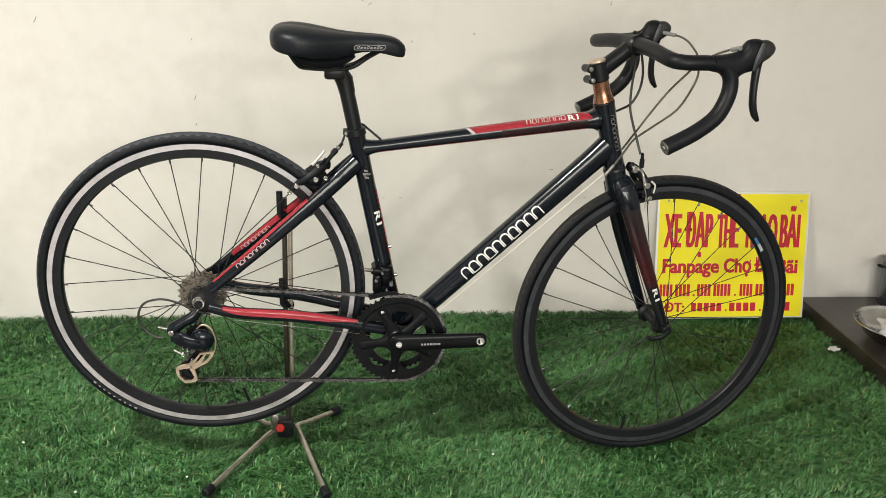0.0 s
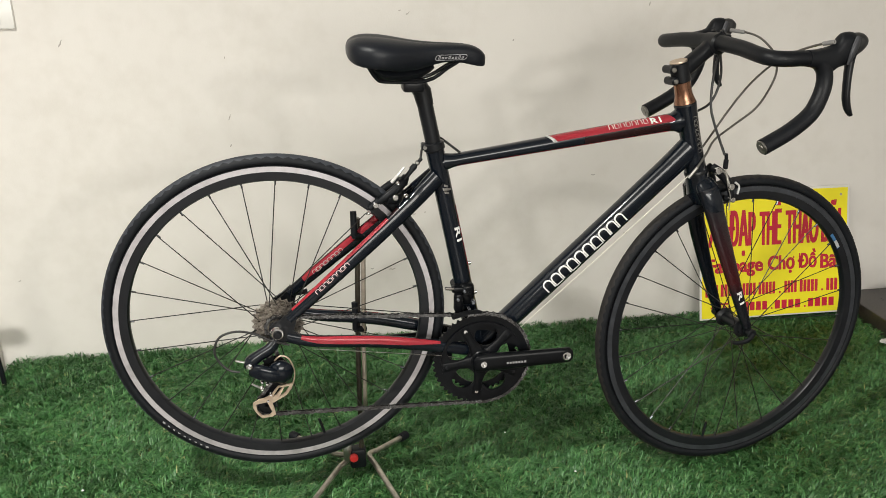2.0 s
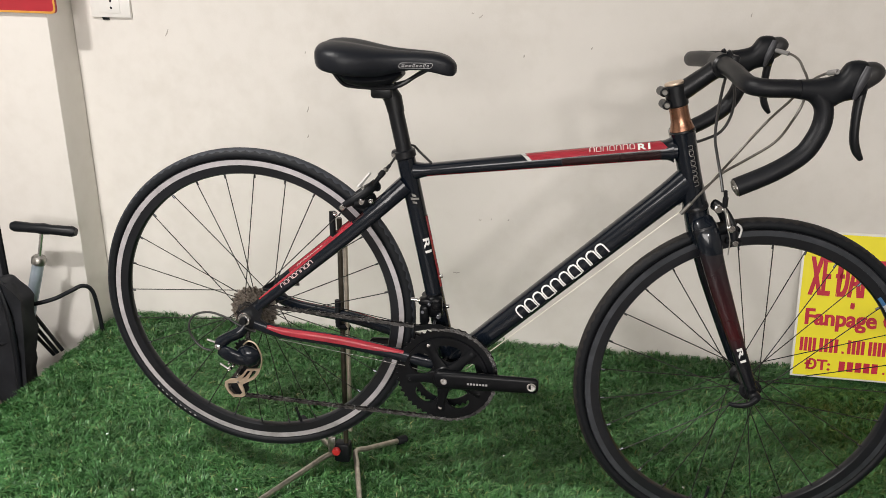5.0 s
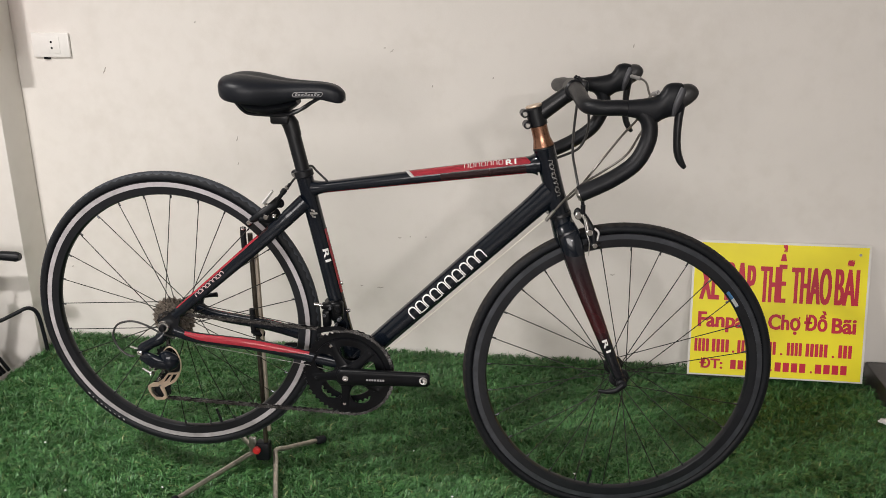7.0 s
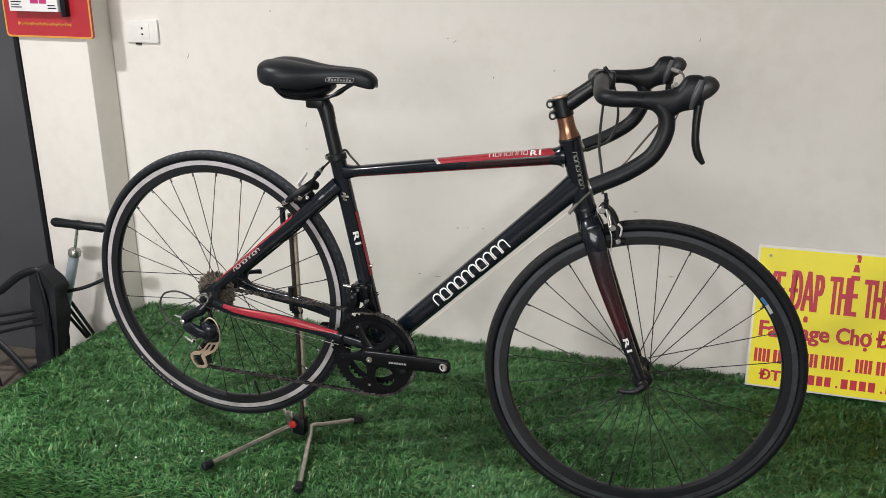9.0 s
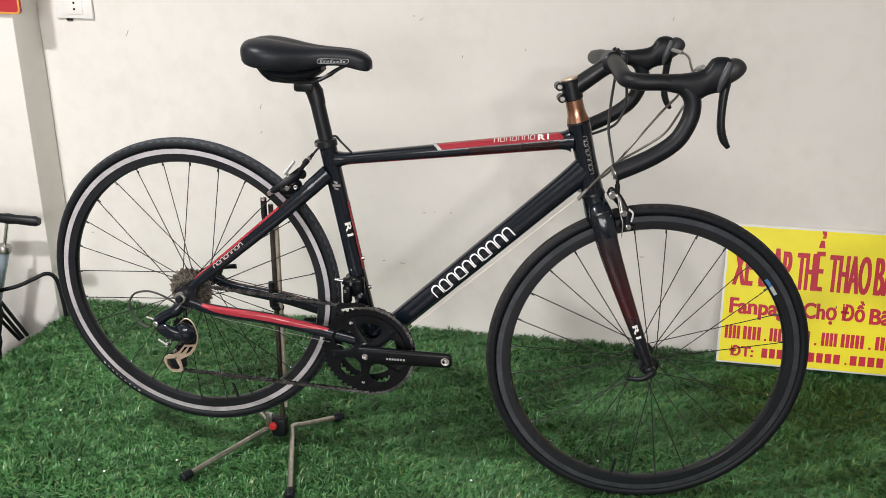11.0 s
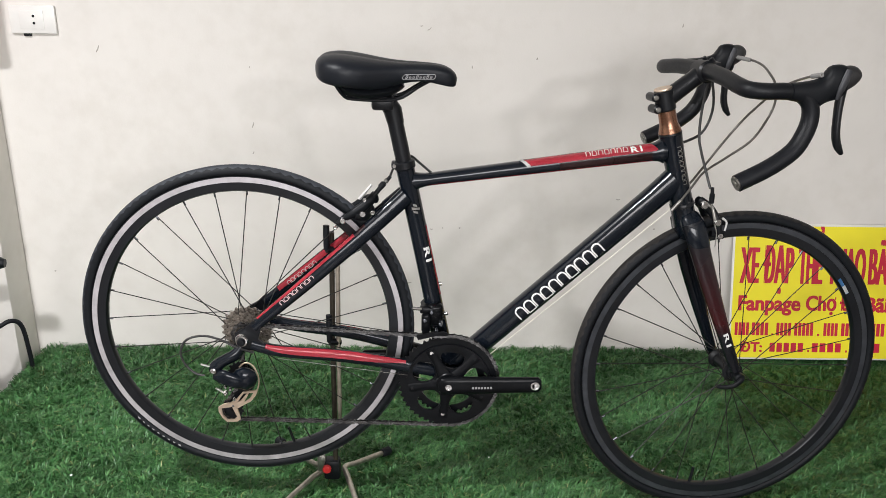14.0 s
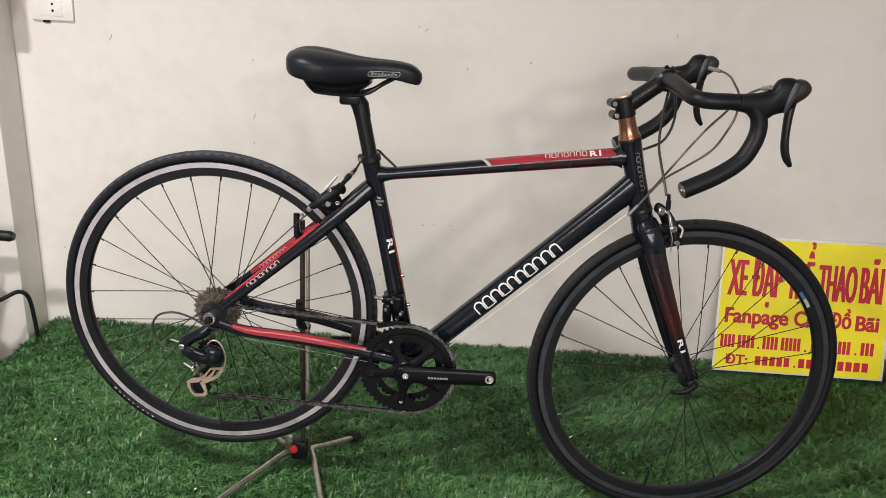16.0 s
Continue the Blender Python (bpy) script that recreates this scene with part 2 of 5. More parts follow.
def curve_points(pts, steps=6):
    """A smooth line through the given points."""
    pts = [Vector(p) for p in pts]
    out = []
    for i in range(len(pts) - 1):
        a, b = pts[max(i - 1, 0)], pts[i]
        c, d = pts[i + 1], pts[min(i + 2, len(pts) - 1)]
        for k in range(steps):
            t = k / steps
            out.append(0.5 * (2 * b + (c - a) * t + (2 * a - 5 * b + 4 * c - d) * t * t + (3 * b - a - 3 * c + d) * t ** 3))
    out.append(pts[-1])
    return out


def spread(values, n):
    """The given values spread evenly over n places."""
    out = []
    for i in range(n):
        f = i / (n - 1) * (len(values) - 1)
        k = min(int(f), len(values) - 2)
        a, b = values[k], values[k + 1]
        if isinstance(a, tuple):
            out.append(tuple(x + (y - x) * (f - k) for x, y in zip(a, b)))
        else:
            out.append(a + (b - a) * (f - k))
    return out


def sweep(pts, radii, seg=12, up=None, bm=None, arc=None, lift=0.0, power=1.0, skew=0.0):
    """A tube along a line; radii: one value, or values or (along up, across) pairs spread along it. arc: only the angles between the two, as a thin shell; a list of such pairs is spread along the line."""
    bm = bm or bmesh.new()
    pts = [Vector(p) for p in pts]
    n = len(pts)
    rad = [radii] * n if not isinstance(radii, (list,)) else spread(radii, n)
    arcs = spread(arc, n) if isinstance(arc, list) else [arc] * n
    rings, prev = [], None
    for i, p in enumerate(pts):
        tan = (pts[min(i + 1, n - 1)] - pts[max(i - 1, 0)]).normalized()
        if up is not None:
            nor = Vector(up)
        elif prev is None:
            nor = Vector((0, 0, 1)) if abs(tan.z) < 0.9 else Vector((1, 0, 0))
        else:
            nor = prev
        nor = (nor - tan * nor.dot(tan)).normalized()
        prev = nor
        side = tan.cross(nor)
        ra, rb = rad[i] if isinstance(rad[i], tuple) else (rad[i], rad[i])
        ra, rb = ra + lift, rb + lift
        ring = []
        angles = [2 * math.pi * k / seg for k in range(seg)] if arc is None else [radians(arcs[i][0] + (arcs[i][1] - arcs[i][0]) * k / seg) for k in range(seg + 1)]
        for a in angles:
            ca, sa = math.cos(a), math.sin(a)
            ca, sa = math.copysign(abs(ca) ** power, ca), math.copysign(abs(sa) ** power, sa)
            ring.append(bm.verts.new(p + nor * ra * ca + side * rb * sa + tan * (skew * abs(a))))
        rings.append(ring)
    m = len(rings[0])
    for i in range(n - 1):
        for k in range(m if arc is None else m - 1):
            bm.faces.new((rings[i][k], rings[i][(k + 1) % m], rings[i + 1][(k + 1) % m], rings[i + 1][k]))
    if arc is None:
        bm.faces.new(list(reversed(rings[0])))
        bm.faces.new(rings[-1])
        bmesh.ops.recalc_face_normals(bm, faces=bm.faces)
    else:
        bmesh.ops.solidify(bm, geom=bm.faces[:], thickness=0.0004)
    return bm


def lathe(profile, seg=48, bm=None, closed=True, wobble=None):
    """Turns a profile of (radius, along y) round the y axis."""
    bm = bm or bmesh.new()
    rings = []
    for j in range(seg):
        a = 2 * math.pi * j / seg
        ring = []
        for k, (r, y) in enumerate(profile):
            q = r + (wobble(j, k) if wobble else 0.0)
            ring.append(bm.verts.new((q * math.cos(a), y, q * math.sin(a))))
        rings.append(ring)
    m = len(profile)
    for j in range(seg):
        a, b = rings[j], rings[(j + 1) % seg]
        for k in range(m if closed else m - 1):
            bm.faces.new((a[k], a[(k + 1) % m], b[(k + 1) % m], b[k]))
    bmesh.ops.recalc_face_normals(bm, faces=bm.faces)
    return bm


def turned(profile, m, seg=32):
    """A solid turned from (radius, along) pairs, its axis being y, put at the pose m."""
    bm = bmesh.new()
    lathe([(max(r, 0.0002), y) for r, y in profile], seg, bm, closed=False)
    bmesh.ops.holes_fill(bm, edges=[e for e in bm.edges if e.is_boundary], sides=seg + 1)
    bmesh.ops.recalc_face_normals(bm, faces=bm.faces)
    bmesh.ops.transform(bm, matrix=m, verts=bm.verts)
    return bm


def along(a, b):
    """The pose whose y axis runs from a to b."""
    a, b = Vector(a), Vector(b)
    return Matrix.Translation(a) @ (b - a).to_track_quat("Y", "Z").to_matrix().to_4x4()


def rod(a, b, r, seg=14, edge=0.0):
    """A round bar from a to b with slightly broken edges."""
    length = (Vector(b) - Vector(a)).length
    e = edge or min(r * 0.2, length * 0.2)
    return turned([(r - e, 0), (r, e), (r, length - e), (r - e, length)], along(a, b), seg)


def box(x0, x1, y0, y1, z0, z1, bevel=0.0, segments=2):
    bm = bmesh.new()
    bmesh.ops.create_cube(bm, size=1.0)
    bmesh.ops.transform(bm, matrix=Matrix.Translation(((x0 + x1) / 2, (y0 + y1) / 2, (z0 + z1) / 2)) @ Matrix.Diagonal((x1 - x0, y1 - y0, z1 - z0, 1)), verts=bm.verts)
    if bevel:
        bmesh.ops.bevel(bm, geom=bm.edges[:], offset=bevel, segments=segments, profile=0.5, affect="EDGES")
    return bm


def plate(outline, y0, y1, holes=()):
    """A flat plate cut to an outline of (x, z), from y0 to y1, with holes."""
    bm = bmesh.new()
    edges = []
    for line in (outline, *holes):
        vs = [bm.verts.new((x, y0, z)) for x, z in line]
        edges += [bm.edges.new((vs[i], vs[(i + 1) % len(vs)])) for i in range(len(vs))]
    bmesh.ops.triangle_fill(bm, edges=edges, use_beauty=True)
    made = bmesh.ops.extrude_face_region(bm, geom=bm.faces[:])
    bmesh.ops.translate(bm, vec=(0, y1 - y0, 0), verts=[v for v in made["geom"] if isinstance(v, bmesh.types.BMVert)])
    bmesh.ops.recalc_face_normals(bm, faces=bm.faces)
    return bm


def toothed(r, teeth, depth):
    """The outline of a toothed ring about the origin."""
    out = []
    for k in range(teeth):
        for f, q in ((0.0, r - depth), (0.28, r - depth), (0.5, r), (0.66, r)):
            a = 2 * math.pi * (k + f) / teeth
            out.append((q * math.cos(a), q * math.sin(a)))
    return out


def annulus(outer, inner, y0, y1):
    """A ring with an outline of its own, between y0 and y1."""
    bm = bmesh.new()
    n = len(outer)
    loops = []
    for y in (y0, y1):
        loops.append([bm.verts.new((x, y, z)) for x, z in outer])
        loops.append([bm.verts.new((x * inner / math.hypot(x, z), y, z * inner / math.hypot(x, z))) for x, z in outer])
    for i in range(n):
        j = (i + 1) % n
        o0, i0, o1, i1 = loops
        for quad in ((o0[i], o0[j], i0[j], i0[i]), (o1[i], i1[i], i1[j], o1[j]), (o0[i], o1[i], o1[j], o0[j]), (i0[i], i0[j], i1[j], i1[i])):
            bm.faces.new(quad)
    bmesh.ops.recalc_face_normals(bm, faces=bm.faces)
    return bm


def merge(*bms):
    """One bmesh out of several."""
    first = bms[0]
    for other in bms[1:]:
        me = bpy.data.meshes.new("tmp")
        other.to_mesh(me)
        other.free()
        first.from_mesh(me)
        bpy.data.meshes.remove(me)
    return first


def letters(body, height, width, bold=0.0, slant=0.0):
    """Flat lettering as a mesh in the x-z plane, baseline at z = 0, of that cap height and total width."""
    cu = bpy.data.curves.new("lettering", "FONT")
    cu.body, cu.offset, cu.shear, cu.extrude, cu.resolution_u = body, bold, slant, 0.0, 3
    ob = new("lettering_source", cu)
    bpy.context.view_layer.update()
    me = bpy.data.meshes.new_from_object(ob.evaluated_get(bpy.context.evaluated_depsgraph_get()))
    bpy.data.objects.remove(ob)
    bm = bmesh.new()
    bm.from_mesh(me)
    bpy.data.meshes.remove(me)
    xs = [v.co.x for v in bm.verts]
    k = width / (max(xs) - min(xs))
    x0 = min(xs)
    for v in bm.verts:
        v.co = Vector(((v.co.x - x0) * k, 0.0, v.co.y * height / 0.7))
    return bm


def fine(bm):
    """Cuts flat shapes finely, so that they can bend round a tube."""
    bmesh.ops.triangulate(bm, faces=bm.faces[:])
    for k in range(2):
        bmesh.ops.subdivide_edges(bm, edges=bm.edges[:], cuts=1)
        bmesh.ops.triangulate(bm, faces=bm.faces[:])
    return bm


def word_shapes(n, height, gap, stroke):
    """A row of n rounded arches standing for a worn brand mark: plain loops, no letters. In the x-z plane."""
    bm, width = bmesh.new(), height * 0.78
    for k in range(n):
        x0 = k * (width + gap)
        r = width * 0.42
        line = [(x0, 0), (x0, height - r)] + [(x0 + r - r * math.cos(a), height - r + r * math.sin(a)) for a in (0.5, 1.0, 1.57)] + \
               [(x0 + width - r + r * math.sin(a), height - r + r * math.cos(a)) for a in (0.0, 0.57, 1.07)] + [(x0 + width, height - r), (x0 + width, 0)]
        if k in (1, 3, 6):
            line = line + [(x0, 0)]
        vs = []
        for i, (x, z) in enumerate(line):
            px, pz = line[max(i - 1, 0)]
            qx, qz = line[min(i + 1, len(line) - 1)]
            dx, dz = qx - px, qz - pz
            q = math.hypot(dx, dz) or 1.0
            ox, oz = -dz / q * stroke / 2, dx / q * stroke / 2
            vs.append((bm.verts.new((x + ox, 0, z + oz)), bm.verts.new((x - ox, 0, z - oz))))
        for (a, b), (c, d) in zip(vs, vs[1:]):
            bm.faces.new((a, b, d, c))
    return bm


def pill_mark(length, height, bars):
    """A long rounded outline with short slanted strokes in it, standing for a printed mark. In the x-z plane."""
    bm, r, wall = bmesh.new(), height / 2, height * 0.09
    rim = [(length - r + r * math.sin(q) * 0.98, r + r * math.cos(q)) for q in [math.pi * k / 8 for k in range(9)]] + [(r - r * math.sin(q), r - r * math.cos(q)) for q in [math.pi * k / 8 for k in range(9)]]
    rim = [(x + (z - r) * 0.35, z) for x, z in rim]
    cx = length / 2
    vs = [(bm.verts.new((x, 0, z)), bm.verts.new((cx + (x - cx) * (1 - 2 * wall / length), 0, r + (z - r) * (1 - 2 * wall / height)))) for x, z in rim]
    for (a, b), (c, d) in zip(vs, vs[1:] + vs[:1]):
        bm.faces.new((a, b, d, c))
    for k in range(bars):
        x0, w = r + (length - 2 * r) * (k + 0.15) / bars, (length - 2 * r) / bars * 0.62
        low, high = (0.24, 0.60) if k % 3 else (0.22, 0.80)
        quad = [bm.verts.new((x0 + u * w + (v - 0.5) * height * 0.35, 0, v * height)) for u, v in ((0, low), (1, low), (1, high), (0, high))]
        core = [bm.verts.new((x0 + (0.3 + 0.4 * u) * w + (v - 0.5) * height * 0.35, 0, v * height)) for u, v in ((0, low + 0.12), (1, low + 0.12), (1, high - 0.12), (0, high - 0.12))]
        for i in range(4):
            bm.faces.new((quad[i], quad[(i + 1) % 4], core[(i + 1) % 4], core[i]))
    lowest = min(v.co.x for v in bm.verts)
    for v in bm.verts:
        v.co.x -= lowest
    return bm


def slant_mark():
    """Three uneven slanted bars standing for a small printed crest. In the x-z plane."""
    bm = bmesh.new()
    for x, z0, z1 in ((0.0, 0.004, 0.011), (0.007, 0.0, 0.015), (0.014, 0.002, 0.010)):
        bm.faces.new([bm.verts.new((x + u * 0.0055 + v * 0.003, 0, z0 + (z1 - z0) * v)) for u, v in ((0, 0), (1, 0), (1, 1), (0.2, 1))])
    return bm


def wrap(bm, start, end, up, radius_up, radius_side, shift, lift=0.0008, scale=None):
    """Lays flat shapes of the x-z plane on the near flank of a tube that runs from start to end."""
    start, end = Vector(start), Vector(end)
    tan = (end - start).normalized()
    nor = (Vector(up) - tan * Vector(up).dot(tan)).normalized()
    side = Vector((0, -1, 0))
    width = max(v.co.x for v in bm.verts)
    k = (end - start).length / width
    for v in bm.verts:
        h = v.co.z * (scale or 1.0) + shift
        q = max(-0.98, min(0.98, h / radius_up))
        v.co = start + tan * (v.co.x * k) + nor * h + side * ((1 - abs(q) ** 2.44) ** (1 / 2.44) * radius_side + lift)
    return bm


def mark(name, bm, material, parent, label=""):
    """Lays a mark on its part: every separate stroke is a part of its own."""
    bm.verts.ensure_lookup_table()
    left = set(bm.verts)
    while left:
        stack, found = [next(v for v in bm.verts if v in left)], []
        left.discard(stack[0])
        while stack:
            v = stack.pop()
            found.append(v)
            for e in v.link_edges:
                o = e.other_vert(v)
                if o in left:
                    left.discard(o)
                    stack.append(o)
        one, twin = bmesh.new(), {}
        for v in found:
            twin[v] = one.verts.new(v.co)
        for f in {f for v in found for f in v.link_faces}:
            one.faces.new([twin[v] for v in f.verts])
        part(name, one, material, parent, label)
    bm.free()

# ---- the room ----
WALL_Y, TURF_X0, TURF_X1, TURF_Y0, LOW = 2.402, -1.10, 1.452, 1.430, -0.20

wall = solo("wall_north", box(-3.2, 3.2, WALL_Y, WALL_Y + 0.15, LOW, 2.8), PAINT, "cream painted wall with scuffs and faint stains", "wall", kind="structure")
solo("wall_south", box(-3.2, 3.2, -4.35, -4.2, LOW, 2.8), PAINT_ROOM, "unseen wall behind the camera, darkened to cut bounced light", "wall", kind="structure")
solo("wall_west", box(-3.35, -3.2, -4.35, 2.552, LOW, 2.8), PAINT_ROOM, "unseen side wall, darkened to cut bounced light", "wall", kind="structure")
solo("wall_east", box(3.2, 3.35, -4.35, 2.552, LOW, 2.8), PAINT_ROOM, "unseen side wall, darkened to cut bounced light", "wall", kind="structure")
solo("ceiling", box(-3.35, 3.35, -4.35, 2.552, 2.8, 2.9), PAINT_ROOM, "unseen ceiling, darkened to cut bounced light", "ceiling", kind="structure")
solo("floor", box(-3.35, 3.35, -4.35, 2.552, LOW - 0.1, LOW), FLOOR, "plain dark brown shop floor", "floor", kind="structure")
solo("pillar", box(-1.383, -1.120, 2.279, WALL_Y - 0.002, LOW, 2.8, 0.004), PAINT, "cream painted wall pillar", "pillar", kind="structure")
door = solo("door_1", box(-3.19, -1.403, 2.292, 2.33, LOW, 2.5, 0.004), SHUTTER, "dark grey door panel beside the pillar", "door", kind="structure")
part("edge_strip", box(-1.402, -1.386, 2.274, 2.34, LOW, 2.5, 0.004), MATT, door, "black rubber edge strip")

solo("granite_step", box(1.462, 3.19, 0.6, WALL_Y - 0.003, LOW, 0.048, 0.006), GRANITE, "dark polished granite step beside the turf", "step", kind="structure")

# Marks that the wall has taken: (x, z, length, tilt in degrees)
for x, z, size, tilt in ((0.049, 0.942, 0.013, 40), (0.028, 0.950, 0.007, 10), (0.728, 0.960, 0.010, 80), (-0.006, 0.213, 0.020, 5), (-0.066, 0.217, 0.008, 8),
                         (0.341, 0.868, 0.006, 55), (0.166, 0.843, 0.007, 80), (-0.840, 0.878, 0.020, 62), (-0.437, 0.835, 0.005, 75), (-0.538, 1.020, 0.006, 40),
                         (0.060, 0.380, 0.010, 4), (0.141, 0.385, 0.005, 20), (0.092, 0.384, 0.004, 60), (0.594, 0.475, 0.012, 2), (-0.440, 0.600, 0.009, 65),
                         (-0.437, 0.677, 0.016, 70), (-1.040, 0.240, 0.006, 30), (0.708, 0.287, 0.014, 8), (0.706, 0.387, 0.006, 15)):
    pts = [(x + size * (k / 4 - 0.5) * math.cos(radians(tilt)), z + size * (k / 4 - 0.5) * math.sin(radians(tilt)) + 0.0012 * math.sin(k * 2.1)) for k in range(5)]
    part("scuff_mark", sweep([(a, WALL_Y - 0.0003, b) for a, b in pts], [(0.0006, 0.0008), (0.0006, 0.0022), (0.0006, 0.0016), (0.0006, 0.0006)], 6, up=(0, 1, 0)), SCUFF, wall)

# ---- artificial turf ----


def turf_surface(u, v):
    """The turf's own sheet: u runs along x, v from the wall forwards; it bends down over the platform's left and front edges. Gives place and normal."""
    r = 0.030
    x, z, nx, nz = u, 0.0, 0.0, 1.0
    over = TURF_X0 + r - u
    if over > 0:
        a = min(over / r, math.pi / 2)
        x, z = TURF_X0 + r - r * math.sin(a), -r + r * math.cos(a)
        nx, nz = -math.sin(a), math.cos(a)
        if over > r * math.pi / 2:
            z -= over - r * math.pi / 2
    y, ny = v, 0.0
    over = TURF_Y0 + r - v
    if over > 0:
        a = min(over / r, math.pi / 2)
        y = TURF_Y0 + r - r * math.sin(a)
        z += -r + r * math.cos(a)
        ny, nz = -math.sin(a), nz * math.cos(a)
        if over > r * math.pi / 2:
            z -= over - r * math.pi / 2
    return (x, y, z - 0.008), (nx, ny, nz)


def turf_sheet():
    bm = bmesh.new()
    us = [TURF_X0 - 0.10 + 0.016 * k for k in range(8)] + [TURF_X0 + 0.03 + (TURF_X1 - TURF_X0 - 0.03) * k / 30 for k in range(31)]
    vs = [TURF_Y0 - 0.14 + 0.017 * k for k in range(10)] + [TURF_Y0 + 0.03 + (WALL_Y - TURF_Y0 - 0.034) * k / 14 for k in range(15)]
    grid = [[bm.verts.new(turf_surface(u, v)[0]) for v in vs] for u in us]
    for i in range(len(us) - 1):
        for j in range(len(vs) - 1):
            bm.faces.new((grid[i][j], grid[i + 1][j], grid[i + 1][j + 1], grid[i][j + 1]))
    return bm


solo("ground", turf_sheet(), MAT_BASE, "green backing sheet of the artificial turf platform", "turf", kind="structure")
solo("platform", box(TURF_X0 + 0.012, TURF_X1, TURF_Y0 + 0.012, WALL_Y - 0.004, LOW, -0.016), FLOOR, "low platform under the turf", "platform", kind="structure")


def turf_blades(count, seed):
    """Short plastic blades, in tufts that lean together, each bent over at its tip."""
    rng = np.random.default_rng(seed)
    u = rng.uniform(TURF_X0 - 0.08, TURF_X1 - 0.004, count)
    v = rng.uniform(TURF_Y0 - 0.12, WALL_Y - 0.006, count)
    base, nor = np.empty((count, 3)), np.empty((count, 3))
    for i in range(count):
        base[i], nor[i] = turf_surface(float(u[i]), float(v[i]))
    # tufts lean in one direction over a few centimetres
    cell = (np.floor(u / 0.013).astype(int) * 7919 + np.floor(v / 0.013).astype(int) * 104729) % 4096
    lean_cell = rng.uniform(0, 2 * np.pi, 4096)
    flow = 0.9 * np.sin(u * 9.0 + 2.0 * np.sin(v * 7.0)) + 0.7 * np.cos(v * 11.0 + u * 4.0)
    ang = np.where(rng.random(count) < 0.50, flow - 0.35, lean_cell[cell]) + rng.normal(0, 0.5, count)
    lean = np.stack([np.cos(ang), np.sin(ang), np.zeros(count)], 1)
    lean -= nor * np.sum(lean * nor, 1, keepdims=True)
    lean /= np.linalg.norm(lean, axis=1, keepdims=True) + 1e-9
    side = np.cross(nor, lean)
    # some tufts stand tall, others are trodden down
    clump = sum(np.sin(u * fu + v * fv + ph) for fu, fv, ph in ((151.0, 67.0, 0.3), (-83.0, 139.0, 1.9), (211.0, -113.0, 4.1), (47.0, 233.0, 2.6), (-29.0, 61.0, 5.0)))
    tall = np.clip(1.0 + 0.14 * clump + 0.12 * (rng.random(4096)[cell] - 0.5), 0.55, 1.35)
    length = (rng.uniform(0.016, 0.029, count) * tall)[:, None]
    bend = rng.uniform(0.45, 1.40, count)[:, None]
    width = rng.uniform(0.0008, 0.0014, count)[:, None]
    p1 = base + nor * length * 0.55 + lean * length * 0.22 * bend
    p2 = base + nor * length * (0.95 - 0.35 * bend) + lean * length * 0.75 * bend
    verts = np.stack([base - side * width, base + side * width, p1 + side * width, p1 - side * width, p2], 1).reshape(-1, 3)
    k = np.arange(count)[:, None] * 5
    quads, tris = k + np.array([[0, 1, 2, 3]]), k + np.array([[3, 2, 4]])
    loops = np.concatenate([quads, tris], 1).reshape(-1).astype(np.int32)
    starts = (np.arange(count)[:, None] * 7 + np.array([[0, 4]])).reshape(-1).astype(np.int32)
    me = bpy.data.meshes.new("artificial_grass")
    me.vertices.add(count * 5)
    me.vertices.foreach_set("co", verts.reshape(-1).astype(np.float32))
    me.loops.add(count * 7)
    me.loops.foreach_set("vertex_index", loops)
    me.polygons.add(count * 2)
    me.polygons.foreach_set("loop_start", starts)
    me.update(calc_edges=True)
    me.validate()
    me.materials.append(TURF)
    return me


tagged(new("artificial_grass", turf_blades(270000, 5)), "dense short bright green artificial grass", "grass", kind="stuff")

# ---- the bicycle ----
BIKE = thing("bicycle", (0, 1.64, 0), "black and red road bicycle held by a rear display stand", "bicycle")
REAR, FRONT, BB = Vector((-0.306, 0, 0.424)), Vector((0.675, 0.0112, 0.3344)), Vector((0.095, 0, 0.324))
HEAD_TOP, HEAD_LOW = Vector((0.503, 0, 0.822)), Vector((0.540, 0, 0.684))
STEER_UP = (HEAD_TOP - HEAD_LOW).normalized()
STEER = Matrix.Translation(HEAD_TOP) @ Matrix.Rotation(radians(7.35), 4, STEER_UP) @ Matrix.Translation(-HEAD_TOP)


def on_head(z):
    """The point of the steering axis at that height."""
    return HEAD_TOP + STEER_UP * ((z - HEAD_TOP.z) / STEER_UP.z)



# the frame's tubes
tt_a, tt_b = Vector((0.020, 0, 0.7255)), Vector((0.497, 0, 0.7905))
TT_R = [(0.0115, 0.0150), (0.0128, 0.0158), (0.0140, 0.0165), (0.0152, 0.0175), (0.0168, 0.0188)]
tt_line = [tt_a.lerp(tt_b, k / 8) for k in range(9)]
top_tube = part("top_tube", sweep(tt_line, TT_R, 20, up=(0, 0, 1), power=0.8), BLACK, BIKE)
red_line = [tt_a.lerp(tt_b, 0.440 + 0.50 * k / 6) for k in range(7)]
part("red_panel", sweep(red_line, [(0.0141, 0.0167), (0.0165, 0.0186)], 14, up=(0, 0, 1), arc=(-74, 74), lift=0.0005, power=0.8, skew=0.010), RED, top_tube, "red painted panel")
part("white_slash", sweep([tt_a.lerp(tt_b, 0.426 + 0.016 * k / 2) for k in range(3)], [(0.0141, 0.0167), (0.0142, 0.0168)], 14, up=(0, 0, 1), arc=(-76, 76), lift=0.0008, power=0.8, skew=0.010), WHITE, top_tube, "white painted slash")
